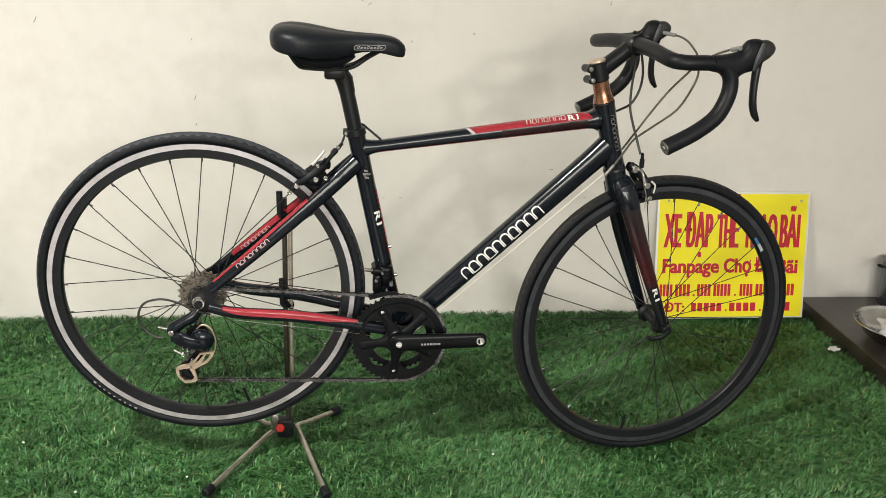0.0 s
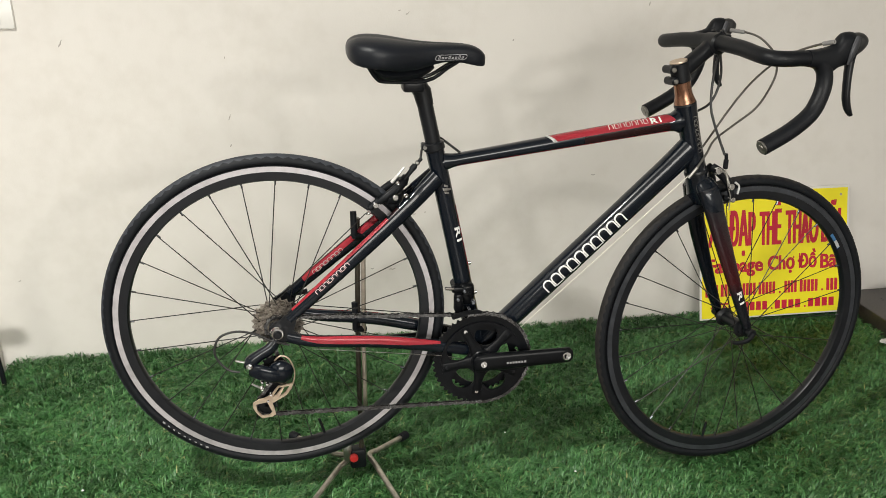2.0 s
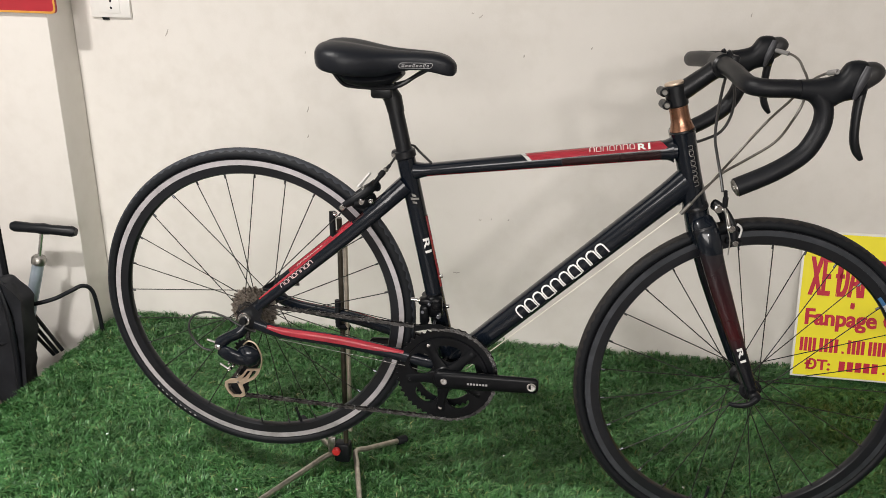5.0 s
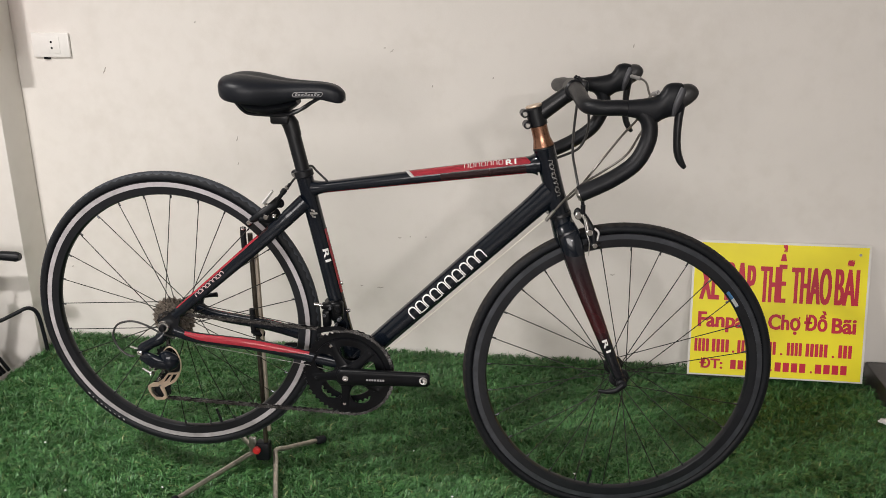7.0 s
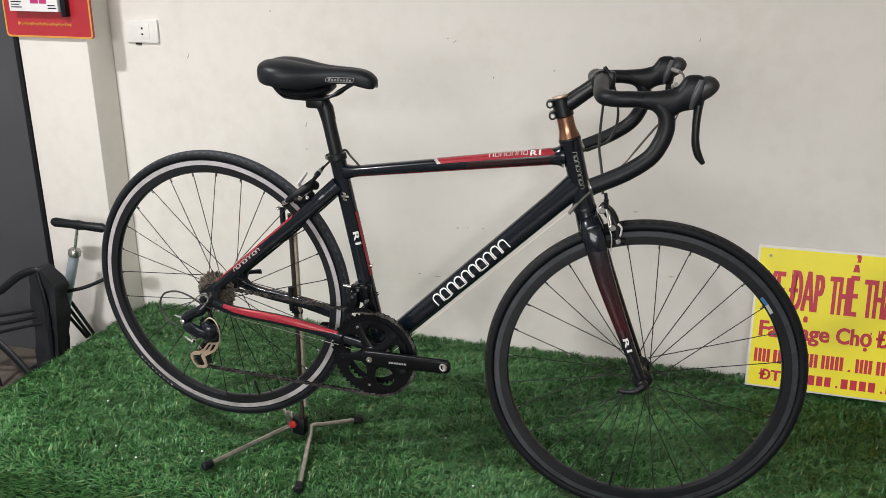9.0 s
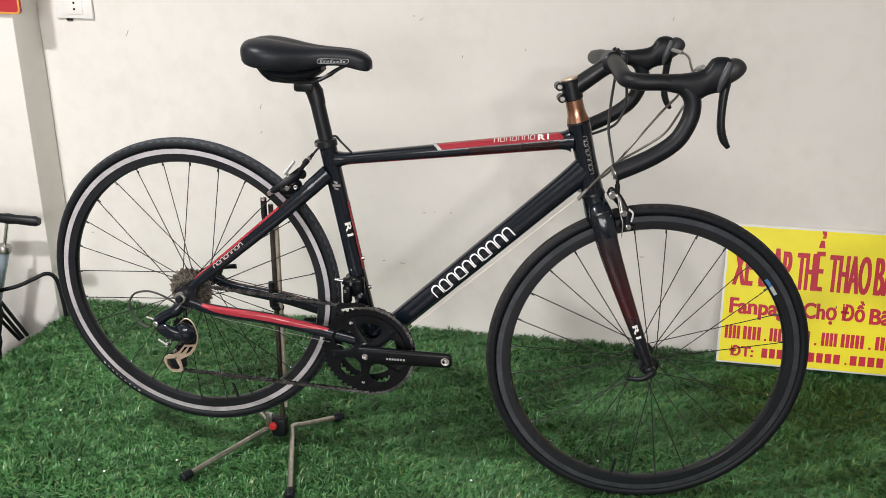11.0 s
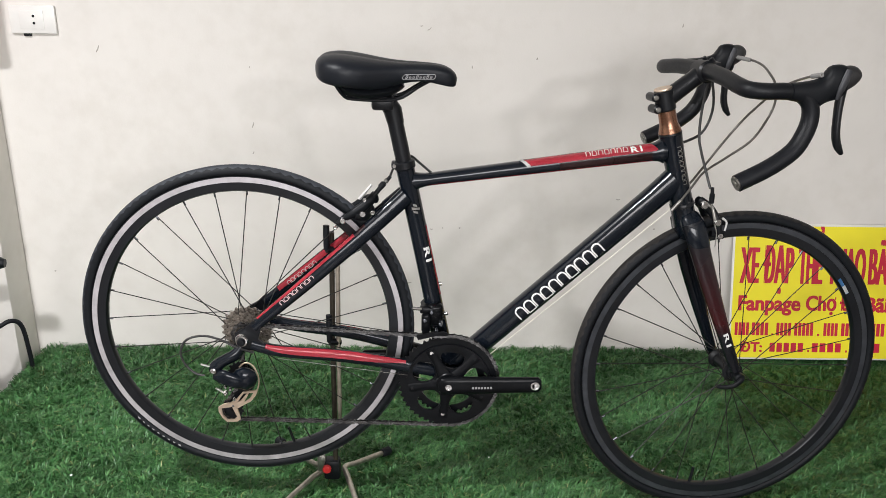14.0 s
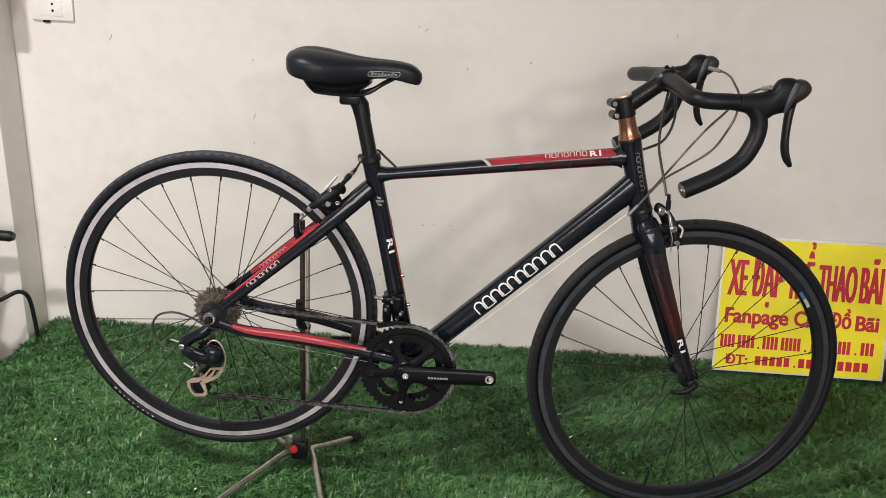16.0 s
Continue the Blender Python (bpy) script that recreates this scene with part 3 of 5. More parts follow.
part("maroon_fade", sweep([tt_a.lerp(tt_b, 0.58 + 0.36 * k / 6) for k in range(7)], [(0.0147, 0.0172), (0.0165, 0.0186)], 10, up=(0, 0, 1), arc=(75, 124), lift=0.0005, power=0.8), MAROON, top_tube, "dark red painted fade")
part("red_pinstripe", sweep([tt_a.lerp(tt_b, 0.06 + 0.88 * k / 8) for k in range(9)], TT_R, 1, up=(0, 0, 1), arc=(128, 135), lift=0.0006, power=0.8), RED, top_tube, "thin red line")

dt_a, dt_b = Vector((0.106, 0, 0.336)), Vector((0.515, 0, 0.728))
dt_line = [dt_a.lerp(dt_b, k / 8) for k in range(9)]
DT_R = [(0.0215, 0.0215), (0.0225, 0.0215), (0.0235, 0.020)]
down_tube = part("down_tube", sweep(dt_line, DT_R, 20, up=(-0.683, 0, 0.730), power=0.82), BLACK, BIKE)

st_top = Vector((0.008, 0, 0.746))
seat_tube = part("seat_tube", sweep([BB.lerp(st_top, 0.06 + 0.955 * k / 8) for k in range(9)], [(0.0190, 0.0175), (0.0175, 0.0170), (0.0178, 0.0172)], 20, up=(1, 0, 0)), BLACK, BIKE)
st_dir = (st_top - BB).normalized()
part("red_panel", sweep([BB.lerp(st_top, 0.40 + 0.34 * k / 6) for k in range(7)], [(0.0178, 0.0170), (0.0176, 0.0170)], 8, up=(1, 0, 0), arc=(-28, 48), lift=0.0005), RED, seat_tube, "narrow red painted panel")
head_tube = part("head_tube", sweep([HEAD_LOW.lerp(HEAD_TOP, k / 6) for k in range(7)], [0.0225, 0.0205, 0.0200, 0.0205, 0.0218], 24, up=(1, 0, 0)), BLACK, BIKE)
part("bottom_bracket_shell", rod((0.098, -0.036, 0.320), (0.098, 0.036, 0.320), 0.0225, 24), BLACK, BIKE)

for s in (-1, 1):
    line = curve_points([(0.010, s * 0.013, 0.700), (-0.060, s * 0.031, 0.637), (-0.180, s * 0.052, 0.535), (-0.284, s * 0.064, 0.447)], 5)
    stay = part("seat_stay", sweep(line, [(0.0165, 0.0095), (0.0145, 0.0085), (0.0105, 0.0075)], 16, up=(-0.66, 0, 0.75), power=0.85), BLACK, BIKE)
    inner = line[6:15] if s < 0 else line[5:14]
    part("maroon_fade", sweep(line[5:7], [(0.0150, 0.0088), (0.0140, 0.0084)], 10, up=(-0.66, 0, 0.75), arc=(-50, 30) if s < 0 else (-84, 84), lift=0.0004, power=0.85), MAROON, stay, "dark red painted fade")
    part("red_panel", sweep(inner, [(0.0150, 0.0087), (0.0110, 0.0076)], 10, up=(-0.66, 0, 0.75), arc=(-84, 84) if s > 0 else [(-50, 34), (-50, 46), (-50, 54), (-48, 52), (-40, 34)], lift=0.0005, power=0.85), RED, stay, "red painted panel")
    a, b = (0.18, 1.0) if s < 0 else (0.12, 0.90)
    first, last = Vector((-0.242, s * 0.059, 0.485)), Vector((-0.165, s * 0.0495, 0.550))
    mark("brand_mark", wrap(fine(word_shapes(8, 0.0074, 0.0018, 0.0011)), first.lerp(last, a), first.lerp(last, b), (-0.66, 0, 0.75), 0.0128, 0.0080, -0.0015, 0.0012), WORN, stay, "worn pale brand mark")
    line = curve_points([(-0.290, s * 0.066, 0.412), (-0.235, s * 0.062, 0.396), (-0.110, s * 0.054, 0.382), (0.030, s * 0.040, 0.352), (0.088, s * 0.030, 0.335)], 5)
    stay = part("chain_stay", sweep(line, [(0.0105, 0.0075), (0.0125, 0.0085), (0.0130, 0.0095), (0.0135, 0.0110)], 16, up=(0, 0, 1), power=0.8), BLACK, BIKE)
    part("red_panel", sweep(line[3:15], [(0.0116, 0.0080), (0.0125, 0.0086), (0.0129, 0.0092), (0.0132, 0.0100)], 10, up=(0, 0, 1), arc=[(30, 78), (22, 92), (18, 96), (16, 96), (16, 92), (24, 58)] if s < 0 else (-92, -14), lift=0.0005, power=0.8), RED, stay, "red painted panel")
    outline = [(-0.322, 0.412), (-0.300, 0.402), (-0.272, 0.400), (-0.262, 0.412), (-0.276, 0.424), (-0.268, 0.452), (-0.282, 0.464), (-0.300, 0.448), (-0.320, 0.436)]
    part("dropout", plate(outline, s * 0.066 - 0.0035, s * 0.066 + 0.0035), SATIN, BIKE)
# smoothed joints of the frame
tt_dir, dt_dir = (tt_b - tt_a).normalized(), (dt_b - dt_a).normalized()
part("joint_fillet", sweep([tt_b - tt_dir * q for q in (0.029, 0.023, 0.017, 0.012, 0.007)], [(0.0166, 0.0188), (0.0172, 0.0191), (0.0183, 0.0193), (0.0205, 0.0197), (0.0240, 0.0200)], 20, up=(0, 0, 1), power=0.86), BLACK, BIKE)
part("joint_fillet", sweep([dt_b - dt_dir * q for q in (0.050, 0.036, 0.022, 0.006, -0.010)], [(0.0236, 0.0202), (0.0239, 0.0203), (0.0245, 0.0204), (0.0254, 0.0206), (0.0264, 0.0206)], 20, up=(-0.683, 0, 0.730), power=0.86), BLACK, BIKE)
part("joint_fillet", sweep([tt_a + tt_dir * q for q in (0.036, 0.026, 0.019, 0.012, 0.004)], [(0.0121, 0.0154), (0.0126, 0.0156), (0.0137, 0.0159), (0.0154, 0.0163), (0.0180, 0.0165)], 20, up=(0, 0, 1), power=0.86), BLACK, BIKE)
for s in (-1, 1):
    part("joint_fillet", sweep([(-0.028, s * 0.0240, 0.6665), (-0.016, s * 0.0195, 0.6775), (-0.006, s * 0.0150, 0.6865), (0.009, s * 0.0105, 0.6990)], [(0.0158, 0.0092), (0.0162, 0.0096), (0.0170, 0.0103), (0.0180, 0.0112)], 16, up=(-0.66, 0, 0.75), power=0.9), BLACK, BIKE)
part("brake_bridge", rod((-0.062, -0.028, 0.640), (-0.062, 0.028, 0.640), 0.0075), BLACK, BIKE)
part("stay_bridge", rod((0.020, -0.036, 0.352), (0.020, 0.036, 0.352), 0.0075), BLACK, BIKE)

# seat post and saddle
post_top = Vector((-0.0155, 0, 0.858))
seatpost = part("seatpost", sweep([st_top.lerp(post_top, k / 5) for k in range(6)], 0.0148, 20, up=(1, 0, 0)), SATIN, BIKE, "satin black seatpost")
clamp = part("seat_clamp", turned([(0.0175, 0), (0.0205, 0.002), (0.0205, 0.014), (0.0175, 0.016)], along(st_top + st_dir * 0.004, st_top + st_dir), 28), SATIN, BIKE)
part("clamp_bolt", rod((-0.013, -0.015, 0.757), (-0.013, 0.014, 0.757), 0.0036), STEEL, clamp)
part("clamp_ear", box(-0.019, -0.006, -0.009, 0.009, 0.751, 0.764, 0.003), SATIN, clamp)
part("post_head", merge(sweep([(-0.010, 0, 0.835), (-0.016, 0, 0.860), (-0.026, 0, 0.876)], [(0.0155, 0.0145), (0.0175, 0.015), (0.016, 0.017)], 18, up=(1, 0, 0)), box(-0.054, -0.014, -0.021, 0.021, 0.862, 0.888, 0.006)), SATIN, BIKE)


def saddle():
    """A padded saddle lofted along its length: broad raised tail, waist and drooping nose."""
    bm = bmesh.new()
    # x, half width, top, edge of the flank, how far the flank tucks in, groove
    ribs = [(-0.154, 0.020, 0.946, 0.930, 0.75, 0.0), (-0.150, 0.043, 0.956, 0.922, 0.88, 0.002), (-0.139, 0.062, 0.963, 0.915, 0.92, 0.004), (-0.118, 0.076, 0.966, 0.911, 0.93, 0.006),
            (-0.092, 0.079, 0.964, 0.908, 0.90, 0.007), (-0.066, 0.070, 0.960, 0.904, 0.85, 0.007), (-0.040, 0.055, 0.955, 0.901, 0.80, 0.006), (-0.012, 0.041, 0.951, 0.907, 0.78, 0.005),
            (0.020, 0.032, 0.949, 0.916, 0.80, 0.004), (0.050, 0.027, 0.948, 0.914, 0.82, 0.003), (0.074, 0.024, 0.945, 0.908, 0.86, 0.001), (0.091, 0.020, 0.938, 0.904, 0.88, 0.0), (0.102, 0.012, 0.925, 0.905, 0.85, 0.0)]
    rings = []
    for x, w, top, low, tuck, groove in ribs:
        mid = low + (top - low) * (0.42 if x < -0.05 else 0.52)
        ring = []
        for k in range(25):
            a = math.pi * (k / 24)
            yy = -w * math.copysign(abs(math.cos(a)) ** 0.82, math.cos(a))
            zz = mid + (top - mid) * math.sin(a) ** 0.70 - groove * math.exp(-((yy / (0.18 * w + 0.002)) ** 2))
            ring.append(bm.verts.new((x, yy, zz)))
        ring.append(bm.verts.new((x, w * 0.97, low + (mid - low) * 0.4)))
        ring.append(bm.verts.new((x, w * tuck, low)))
        ring.append(bm.verts.new((x, w * tuck * 0.75, low + 0.004)))
        ring.append(bm.verts.new((x, -w * tuck * 0.75, low + 0.004)))
        ring.append(bm.verts.new((x, -w * tuck, low)))
        ring.append(bm.verts.new((x, -w * 0.97, low + (mid - low) * 0.4)))
        rings.append(ring)
    m = len(rings[0])
    for a, b in zip(rings, rings[1:]):
        for k in range(m):
            bm.faces.new((a[k], b[k], b[(k + 1) % m], a[(k + 1) % m]))
    bm.faces.new(rings[0])
    bm.faces.new(list(reversed(rings[-1])))
    bmesh.ops.recalc_face_normals(bm, faces=bm.faces)
    return bm


seat = part("saddle", saddle(), VINYL, BIKE, "padded black vinyl saddle", smooth=60)
seat_mod = seat.modifiers.new("soften", "SUBSURF")
seat_mod.levels = seat_mod.render_levels = 1
for s in (-1, 1):
    part("saddle_rail", sweep(curve_points([(-0.116, s * 0.040, 0.912), (-0.104, s * 0.032, 0.893), (-0.086, s * 0.024, 0.884), (-0.010, s * 0.022, 0.884), (0.030, s * 0.014, 0.905), (0.058, s * 0.008, 0.920)], 4), 0.0036, 8), SATIN, seat)
part("saddle_base", sweep(curve_points([(-0.112, 0, 0.912), (-0.092, 0, 0.900), (-0.060, 0, 0.895), (-0.022, 0, 0.898), (0.004, 0, 0.908)], 4), [(0.006, 0.040), (0.014, 0.046), (0.015, 0.041), (0.012, 0.029), (0.005, 0.016)], 16, up=(0, 0, 1)), MATT, seat)


mark("brand_mark", wrap(fine(word_shapes(10, 0.0235, 0.0036, 0.0031)), (0.232, 0, 0.4568), (0.3875, 0, 0.6055), (-0.692, 0, 0.722), 0.0225, 0.0212, -0.011), WHITE, down_tube, "white rounded brand mark")
mark("brand_mark", wrap(fine(word_shapes(7, 0.0068, 0.0026, 0.0012)), (0.347, 0, 0.7711), (0.425, 0, 0.7815), (0, 0, 1), 0.0168, 0.0180, 0.0102, 0.0012), WORN, top_tube, "worn white mark")
mark("model_mark", wrap(fine(letters("R1", 0.0080, 0.021, 0.026)), (0.430, 0, 0.7815), (0.451, 0, 0.7844), (0, 0, 1), 0.0172, 0.0192, 0.0088, 0.0012), WHITE, top_tube, "white model mark")
mark("model_mark", wrap(fine(letters("R1", 0.0104, 0.030, 0.03)), (0.0386, 0, 0.596), (0.0448, 0, 0.567), (1, 0, 0), 0.0178, 0.0172, 0.0045, 0.0010), WHITE, seat_tube, "white model mark")
mark("crest_mark", wrap(fine(slant_mark()), (0.0218, 0, 0.686), (0.0266, 0, 0.665), (1, 0, 0), 0.0178, 0.0172, -0.004, 0.0010), STEEL, seat_tube, "dull silver crest mark")
mark("brand_mark", wrap(fine(word_shapes(8, 0.0075, 0.002, 0.0011)), on_head(0.800), on_head(0.728), (1, 0, 0), 0.0205, 0.0205, 0.004, 0.0008), STEEL, head_tube, "thin grey brand mark")
mark("brand_mark", wrap(pill_mark(0.060, 0.0100, 8), (0.003, -0.0090, 0.9255), (0.063, 0.001, 0.925), (0, 0, 1), 0.024, 0.0285, -0.0045, 0.0008), SADDLE_MARK, seat, "pale outlined brand mark")

# fork, headset, stem and bars, all turned a little to the left
AXLE = STEER @ Matrix.Translation((-0.005, 0.0112, 0.0024))
part("fork_crown", merge(sweep([on_head(0.690), on_head(0.665), on_head(0.640), on_head(0.622)], [(0.0215, 0.0215), (0.0225, 0.024), (0.023, 0.031), (0.016, 0.028)], 22, up=(1, 0, 0))), BLACK, BIKE, at=STEER)
for s in (-1, 1):
    line = curve_points([(0.552, s * 0.027, 0.655), (0.566, s * 0.037, 0.612), (0.591, s * 0.046 + 0.003, 0.540), (0.633, s * 0.052 + 0.008, 0.434), (0.669, s * 0.0545 + 0.0105, 0.347)], 6)
    blade = part("fork_blade", sweep(line, [(0.0215, 0.013), (0.0205, 0.0115), (0.0180, 0.0105), (0.0135, 0.0095), (0.0100, 0.008)], 18, up=(1, 0, 0.3), power=0.9), FORK if s < 0 else BLACK, BIKE, "black fork blade fading to dark red" if s < 0 else "gloss black fork blade", at=STEER)
    if s < 0:
        mark("model_mark", wrap(fine(letters("R1", 0.0098, 0.030, 0.024)), (0.6335, -0.0445, 0.434), (0.6450, -0.0440, 0.406), (1, 0, 0.3), 0.0135, 0.0098, -0.0055, 0.0012), WHITE, blade, "white model mark")
    part("crown_shoulder", sweep(curve_points([(0.546, s * 0.008, 0.669), (0.550, s * 0.017, 0.663), (0.556, s * 0.027, 0.648), (0.563, s * 0.034, 0.626), (0.569, s * 0.0375, 0.604)], 4), [(0.012, 0.008), (0.0205, 0.0135), (0.0232, 0.0155), (0.0224, 0.0142), (0.0203, 0.0112)], 18, up=(1, 0, 0.3), power=0.92), BLACK, BIKE, at=STEER)
    part("fork_end", plate([(0.668, 0.354), (0.682, 0.349), (0.690, 0.331), (0.686, 0.321), (0.674, 0.321), (0.668, 0.334)], s * 0.0545 - 0.003, s * 0.0545 + 0.003), SATIN, BIKE, at=AXLE)
part("lower_headset_cup", turned([(0.020, 0), (0.0232, 0.002), (0.0232, 0.008), (0.021, 0.011)], along(on_head(0.681), on_head(0.9)), 30), SATIN, BIKE)
spacer = part("headset_spacer", turned([(0.0195, 0), (0.0215, 0.003), (0.0195, 0.010), (0.0172, 0.018), (0.0165, 0.030), (0.0165, 0.0455)], along(on_head(0.8235), on_head(0.9)), 30), COPPER, BIKE, "copper-coloured anodised headset spacer", at=STEER)
part("bearing_cover", turned([(0.020, 0), (0.0222, 0.0015), (0.0215, 0.004), (0.018, 0.005)], along(on_head(0.8215), on_head(0.9)), 30), SATIN, BIKE, at=STEER)

BAR_STEER = Matrix.Translation(HEAD_TOP) @ Matrix.Rotation(radians(9.8), 4, STEER_UP) @ Matrix.Translation(-HEAD_TOP)
CLAMP = Vector((0.558, 0, 0.937))
BARS = BAR_STEER @ Matrix.Translation(CLAMP) @ Matrix.Rotation(radians(1.8), 4, "X") @ Matrix.Translation(-CLAMP + Vector((0, 0, 0.002)))
stem_low, stem_high = on_head(0.8665), on_head(0.9035)
stem_mid = (stem_low + stem_high) / 2
stem = part("stem", merge(turned([(0.0165, 0), (0.0185, 0.002), (0.0185, 0.036), (0.0165, 0.038)], along(stem_low, stem_high), 28),
                          sweep([stem_mid, stem_mid.lerp(CLAMP, 0.25), stem_mid.lerp(CLAMP, 0.7), CLAMP], [(0.017, 0.016), (0.0165, 0.015), (0.0155, 0.0145), (0.017, 0.018)], 20, up=(-0.5, 0, 0.8), power=0.85),
                          rod(CLAMP + Vector((0, -0.021, 0)), CLAMP + Vector((0, 0.021, 0)), 0.0205, 28)), SATIN, BIKE, "satin black handlebar stem", at=BAR_STEER)
part("face_plate", merge(box(0.566, 0.583, -0.020, 0.020, 0.921, 0.955, 0.004), rod((0.570, -0.014, 0.952), (0.562, -0.014, 0.962), 0.004, 10), rod((0.570, 0.014, 0.952), (0.562, 0.014, 0.962), 0.004, 10)), SATIN, stem)
part("top_cap", turned([(0.0165, 0), (0.0172, 0.0015), (0.0165, 0.004), (0.006, 0.0048)], along(stem_high, stem_high + STEER_UP), 28), BRONZE, stem, "champagne-coloured top cap")
for k, z in enumerate((0.894, 0.872)):
    c = on_head(z) + Vector((-0.022, 0, -0.003))
    part("clamp_ear", rod(c + Vector((0, -0.0155, 0)), c + Vector((0, 0.0155, 0)), 0.0078, 18), SATIN, stem)
    part("stem_bolt", merge(rod(c + Vector((0, -0.0185, 0)), c + Vector((0, -0.010, 0)), 0.0047, 14), ), STEEL, stem, "steel socket bolt")



def shell(stations, y, seg=20, power=0.86):
    """A moulded body lofted forwards through (x, top, bottom, half width) stations."""
    pts = [Vector((a[0], (a[1] + a[2]) / 2, (a[1] - a[2]) / 2)) for a in stations]
    wide = [Vector((a[0], a[3], 0)) for a in stations]
    pts, wide = curve_points(pts, 3), curve_points(wide, 3)
    bm, rings = bmesh.new(), []
    for p, w in zip(pts, wide):
        ring = []
        for k in range(seg):
            a = 2 * math.pi * k / seg
            c, d = math.cos(a), math.sin(a)
            ring.append(bm.verts.new((p.x, y + w.y * math.copysign(abs(c) ** power, c), p.y + p.z * math.copysign(abs(d) ** power, d))))
        rings.append(ring)
    for a, b in zip(rings, rings[1:]):
        for k in range(seg):
            bm.faces.new((a[k], a[(k + 1) % seg], b[(k + 1) % seg], b[k]))
    bm.faces.new(rings[0])
    bm.faces.new(rings[-1])
    bmesh.ops.recalc_face_normals(bm, faces=bm.faces)
    return bm


HOOD = [(0.618, 0.9385, 0.9095, 0.0140), (0.636, 0.9395, 0.9060, 0.0145), (0.652, 0.9415, 0.8990, 0.0150), (0.664, 0.9440, 0.8955, 0.0152), (0.673, 0.9475, 0.8985, 0.0152), (0.679, 0.9545, 0.9025, 0.0152),
        (0.684, 0.9625, 0.9050, 0.0152), (0.690, 0.9665, 0.9070, 0.0155), (0.700, 0.9680, 0.9090, 0.0160), (0.710, 0.9670, 0.9105, 0.0155), (0.7145, 0.9645, 0.9130, 0.0140), (0.7165, 0.9590, 0.9190, 0.0100)]
DOME_RIBS = [(0.704, 0.9580, 0.9200, 0.0120), (0.710, 0.9630, 0.9190, 0.0150), (0.719, 0.9660, 0.9250, 0.0160), (0.728, 0.9655, 0.9310, 0.0155), (0.735, 0.9620, 0.9370, 0.0130), (0.7395, 0.9570, 0.9430, 0.0095), (0.7415, 0.9525, 0.9480, 0.0040)]
for s in (-1, 1):
    line = curve_points([(0.558, 0, 0.937), (0.557, s * 0.03, 0.937), (0.553, s * 0.09, 0.9345), (0.551, s * 0.145, 0.928), (0.557, s * 0.170, 0.925), (0.580, s * 0.182, 0.9240), (0.612, s * 0.185, 0.9242),
                         (0.640, s * 0.187, 0.919), (0.657, s * 0.189, 0.902), (0.6605, s * 0.190, 0.877), (0.652, s * 0.192, 0.850), (0.634, s * 0.194, 0.824), (0.594, s * 0.195, 0.797), (0.540, s * 0.195, 0.772)], 5)
    bar = part("handlebar", sweep(line, [0.0155, 0.0142, 0.0140, 0.0142, 0.0148, 0.0150], 18), TAPE, BIKE, "drop handlebar half wrapped in black tape", at=BARS)
    end, back = line[-1], line[-3]
    part("bar_end_plug", merge(rod(back.lerp(end, 0.9), end + (end - back).normalized() * 0.003, 0.0132, 20), rod(end, end + (end - back).normalized() * 0.005, 0.006, 14)), STEEL, bar, "dull metal bar end plug")
    hood = part("brake_hood", shell(HOOD, s * 0.187), MATT, BIKE, "black rubber brake hood with a raised knob", at=BARS, smooth=60)
    part("lever_cap", shell(DOME_RIBS, s * 0.187), DOME, hood, "scuffed dark lever cap", smooth=60)
    for w in (-1, 1):
        y = s * 0.187 + w * 0.0155
        part("side_trim", sweep(curve_points([(0.7105, y, 0.9605), (0.706, y + w * 0.0015, 0.946), (0.700, y + w * 0.0015, 0.929), (0.6965, y - w * 0.001, 0.912)], 4), [(0.0050, 0.0025), (0.0072, 0.0032), (0.0062, 0.0030), (0.0030, 0.0022)], 12, up=(1, 0, 0.2)), TRIM, hood, "grey shift paddle")
    part("brake_lever", sweep(curve_points([(0.713, s * 0.189, 0.938), (0.7095, s * 0.191, 0.905), (0.7090, s * 0.193, 0.872), (0.7115, s * 0.194, 0.848), (0.7180, s * 0.194, 0.831), (0.7265, s * 0.194, 0.819)], 4),
                              [(0.0085, 0.009), (0.0072, 0.0085), (0.0066, 0.0080), (0.0070, 0.0080), (0.0066, 0.0075), (0.0038, 0.0055)], 14, up=(1, 0, 0.2)), SATIN, hood, "satin black curved brake lever")


# wheels


def spoke_mesh(hub_r, hub_y, rim_r, swing):
    a = radians(swing)
    return meshed("spoke", sweep([(hub_r * math.cos(a), hub_y, hub_r * math.sin(a)), (rim_r, 0.002 if hub_y > 0 else -0.002, 0)], 0.00105, 6), SPOKE)


def tread_band(waves):
    """The tyre's running surface: a raised band whose two edges swing in and out in short scallops."""
    bm, rings = bmesh.new(), []
    for j in range(waves * 4):
        a = 2 * math.pi * j / (waves * 4)
        reach = radians((38, 50, 60, 50)[j % 4])
        ring = []
        for k in range(11):
            q = reach * (k / 5 - 1)
            proud = 0.0001 if k in (0, 10) else 0.0008
            r = 0.3188 + (0.0120 + proud) * math.cos(q)
            ring.append(bm.verts.new((r * math.cos(a), (0.0122 + proud) * math.sin(q), r * math.sin(a))))
        rings.append(ring)
    for a, b in zip(rings, rings[1:] + rings[:1]):
        for k in range(10):
            bm.faces.new((a[k], b[k], b[k + 1], a[k + 1]))
    bmesh.ops.recalc_face_normals(bm, faces=bm.faces)
    return bm


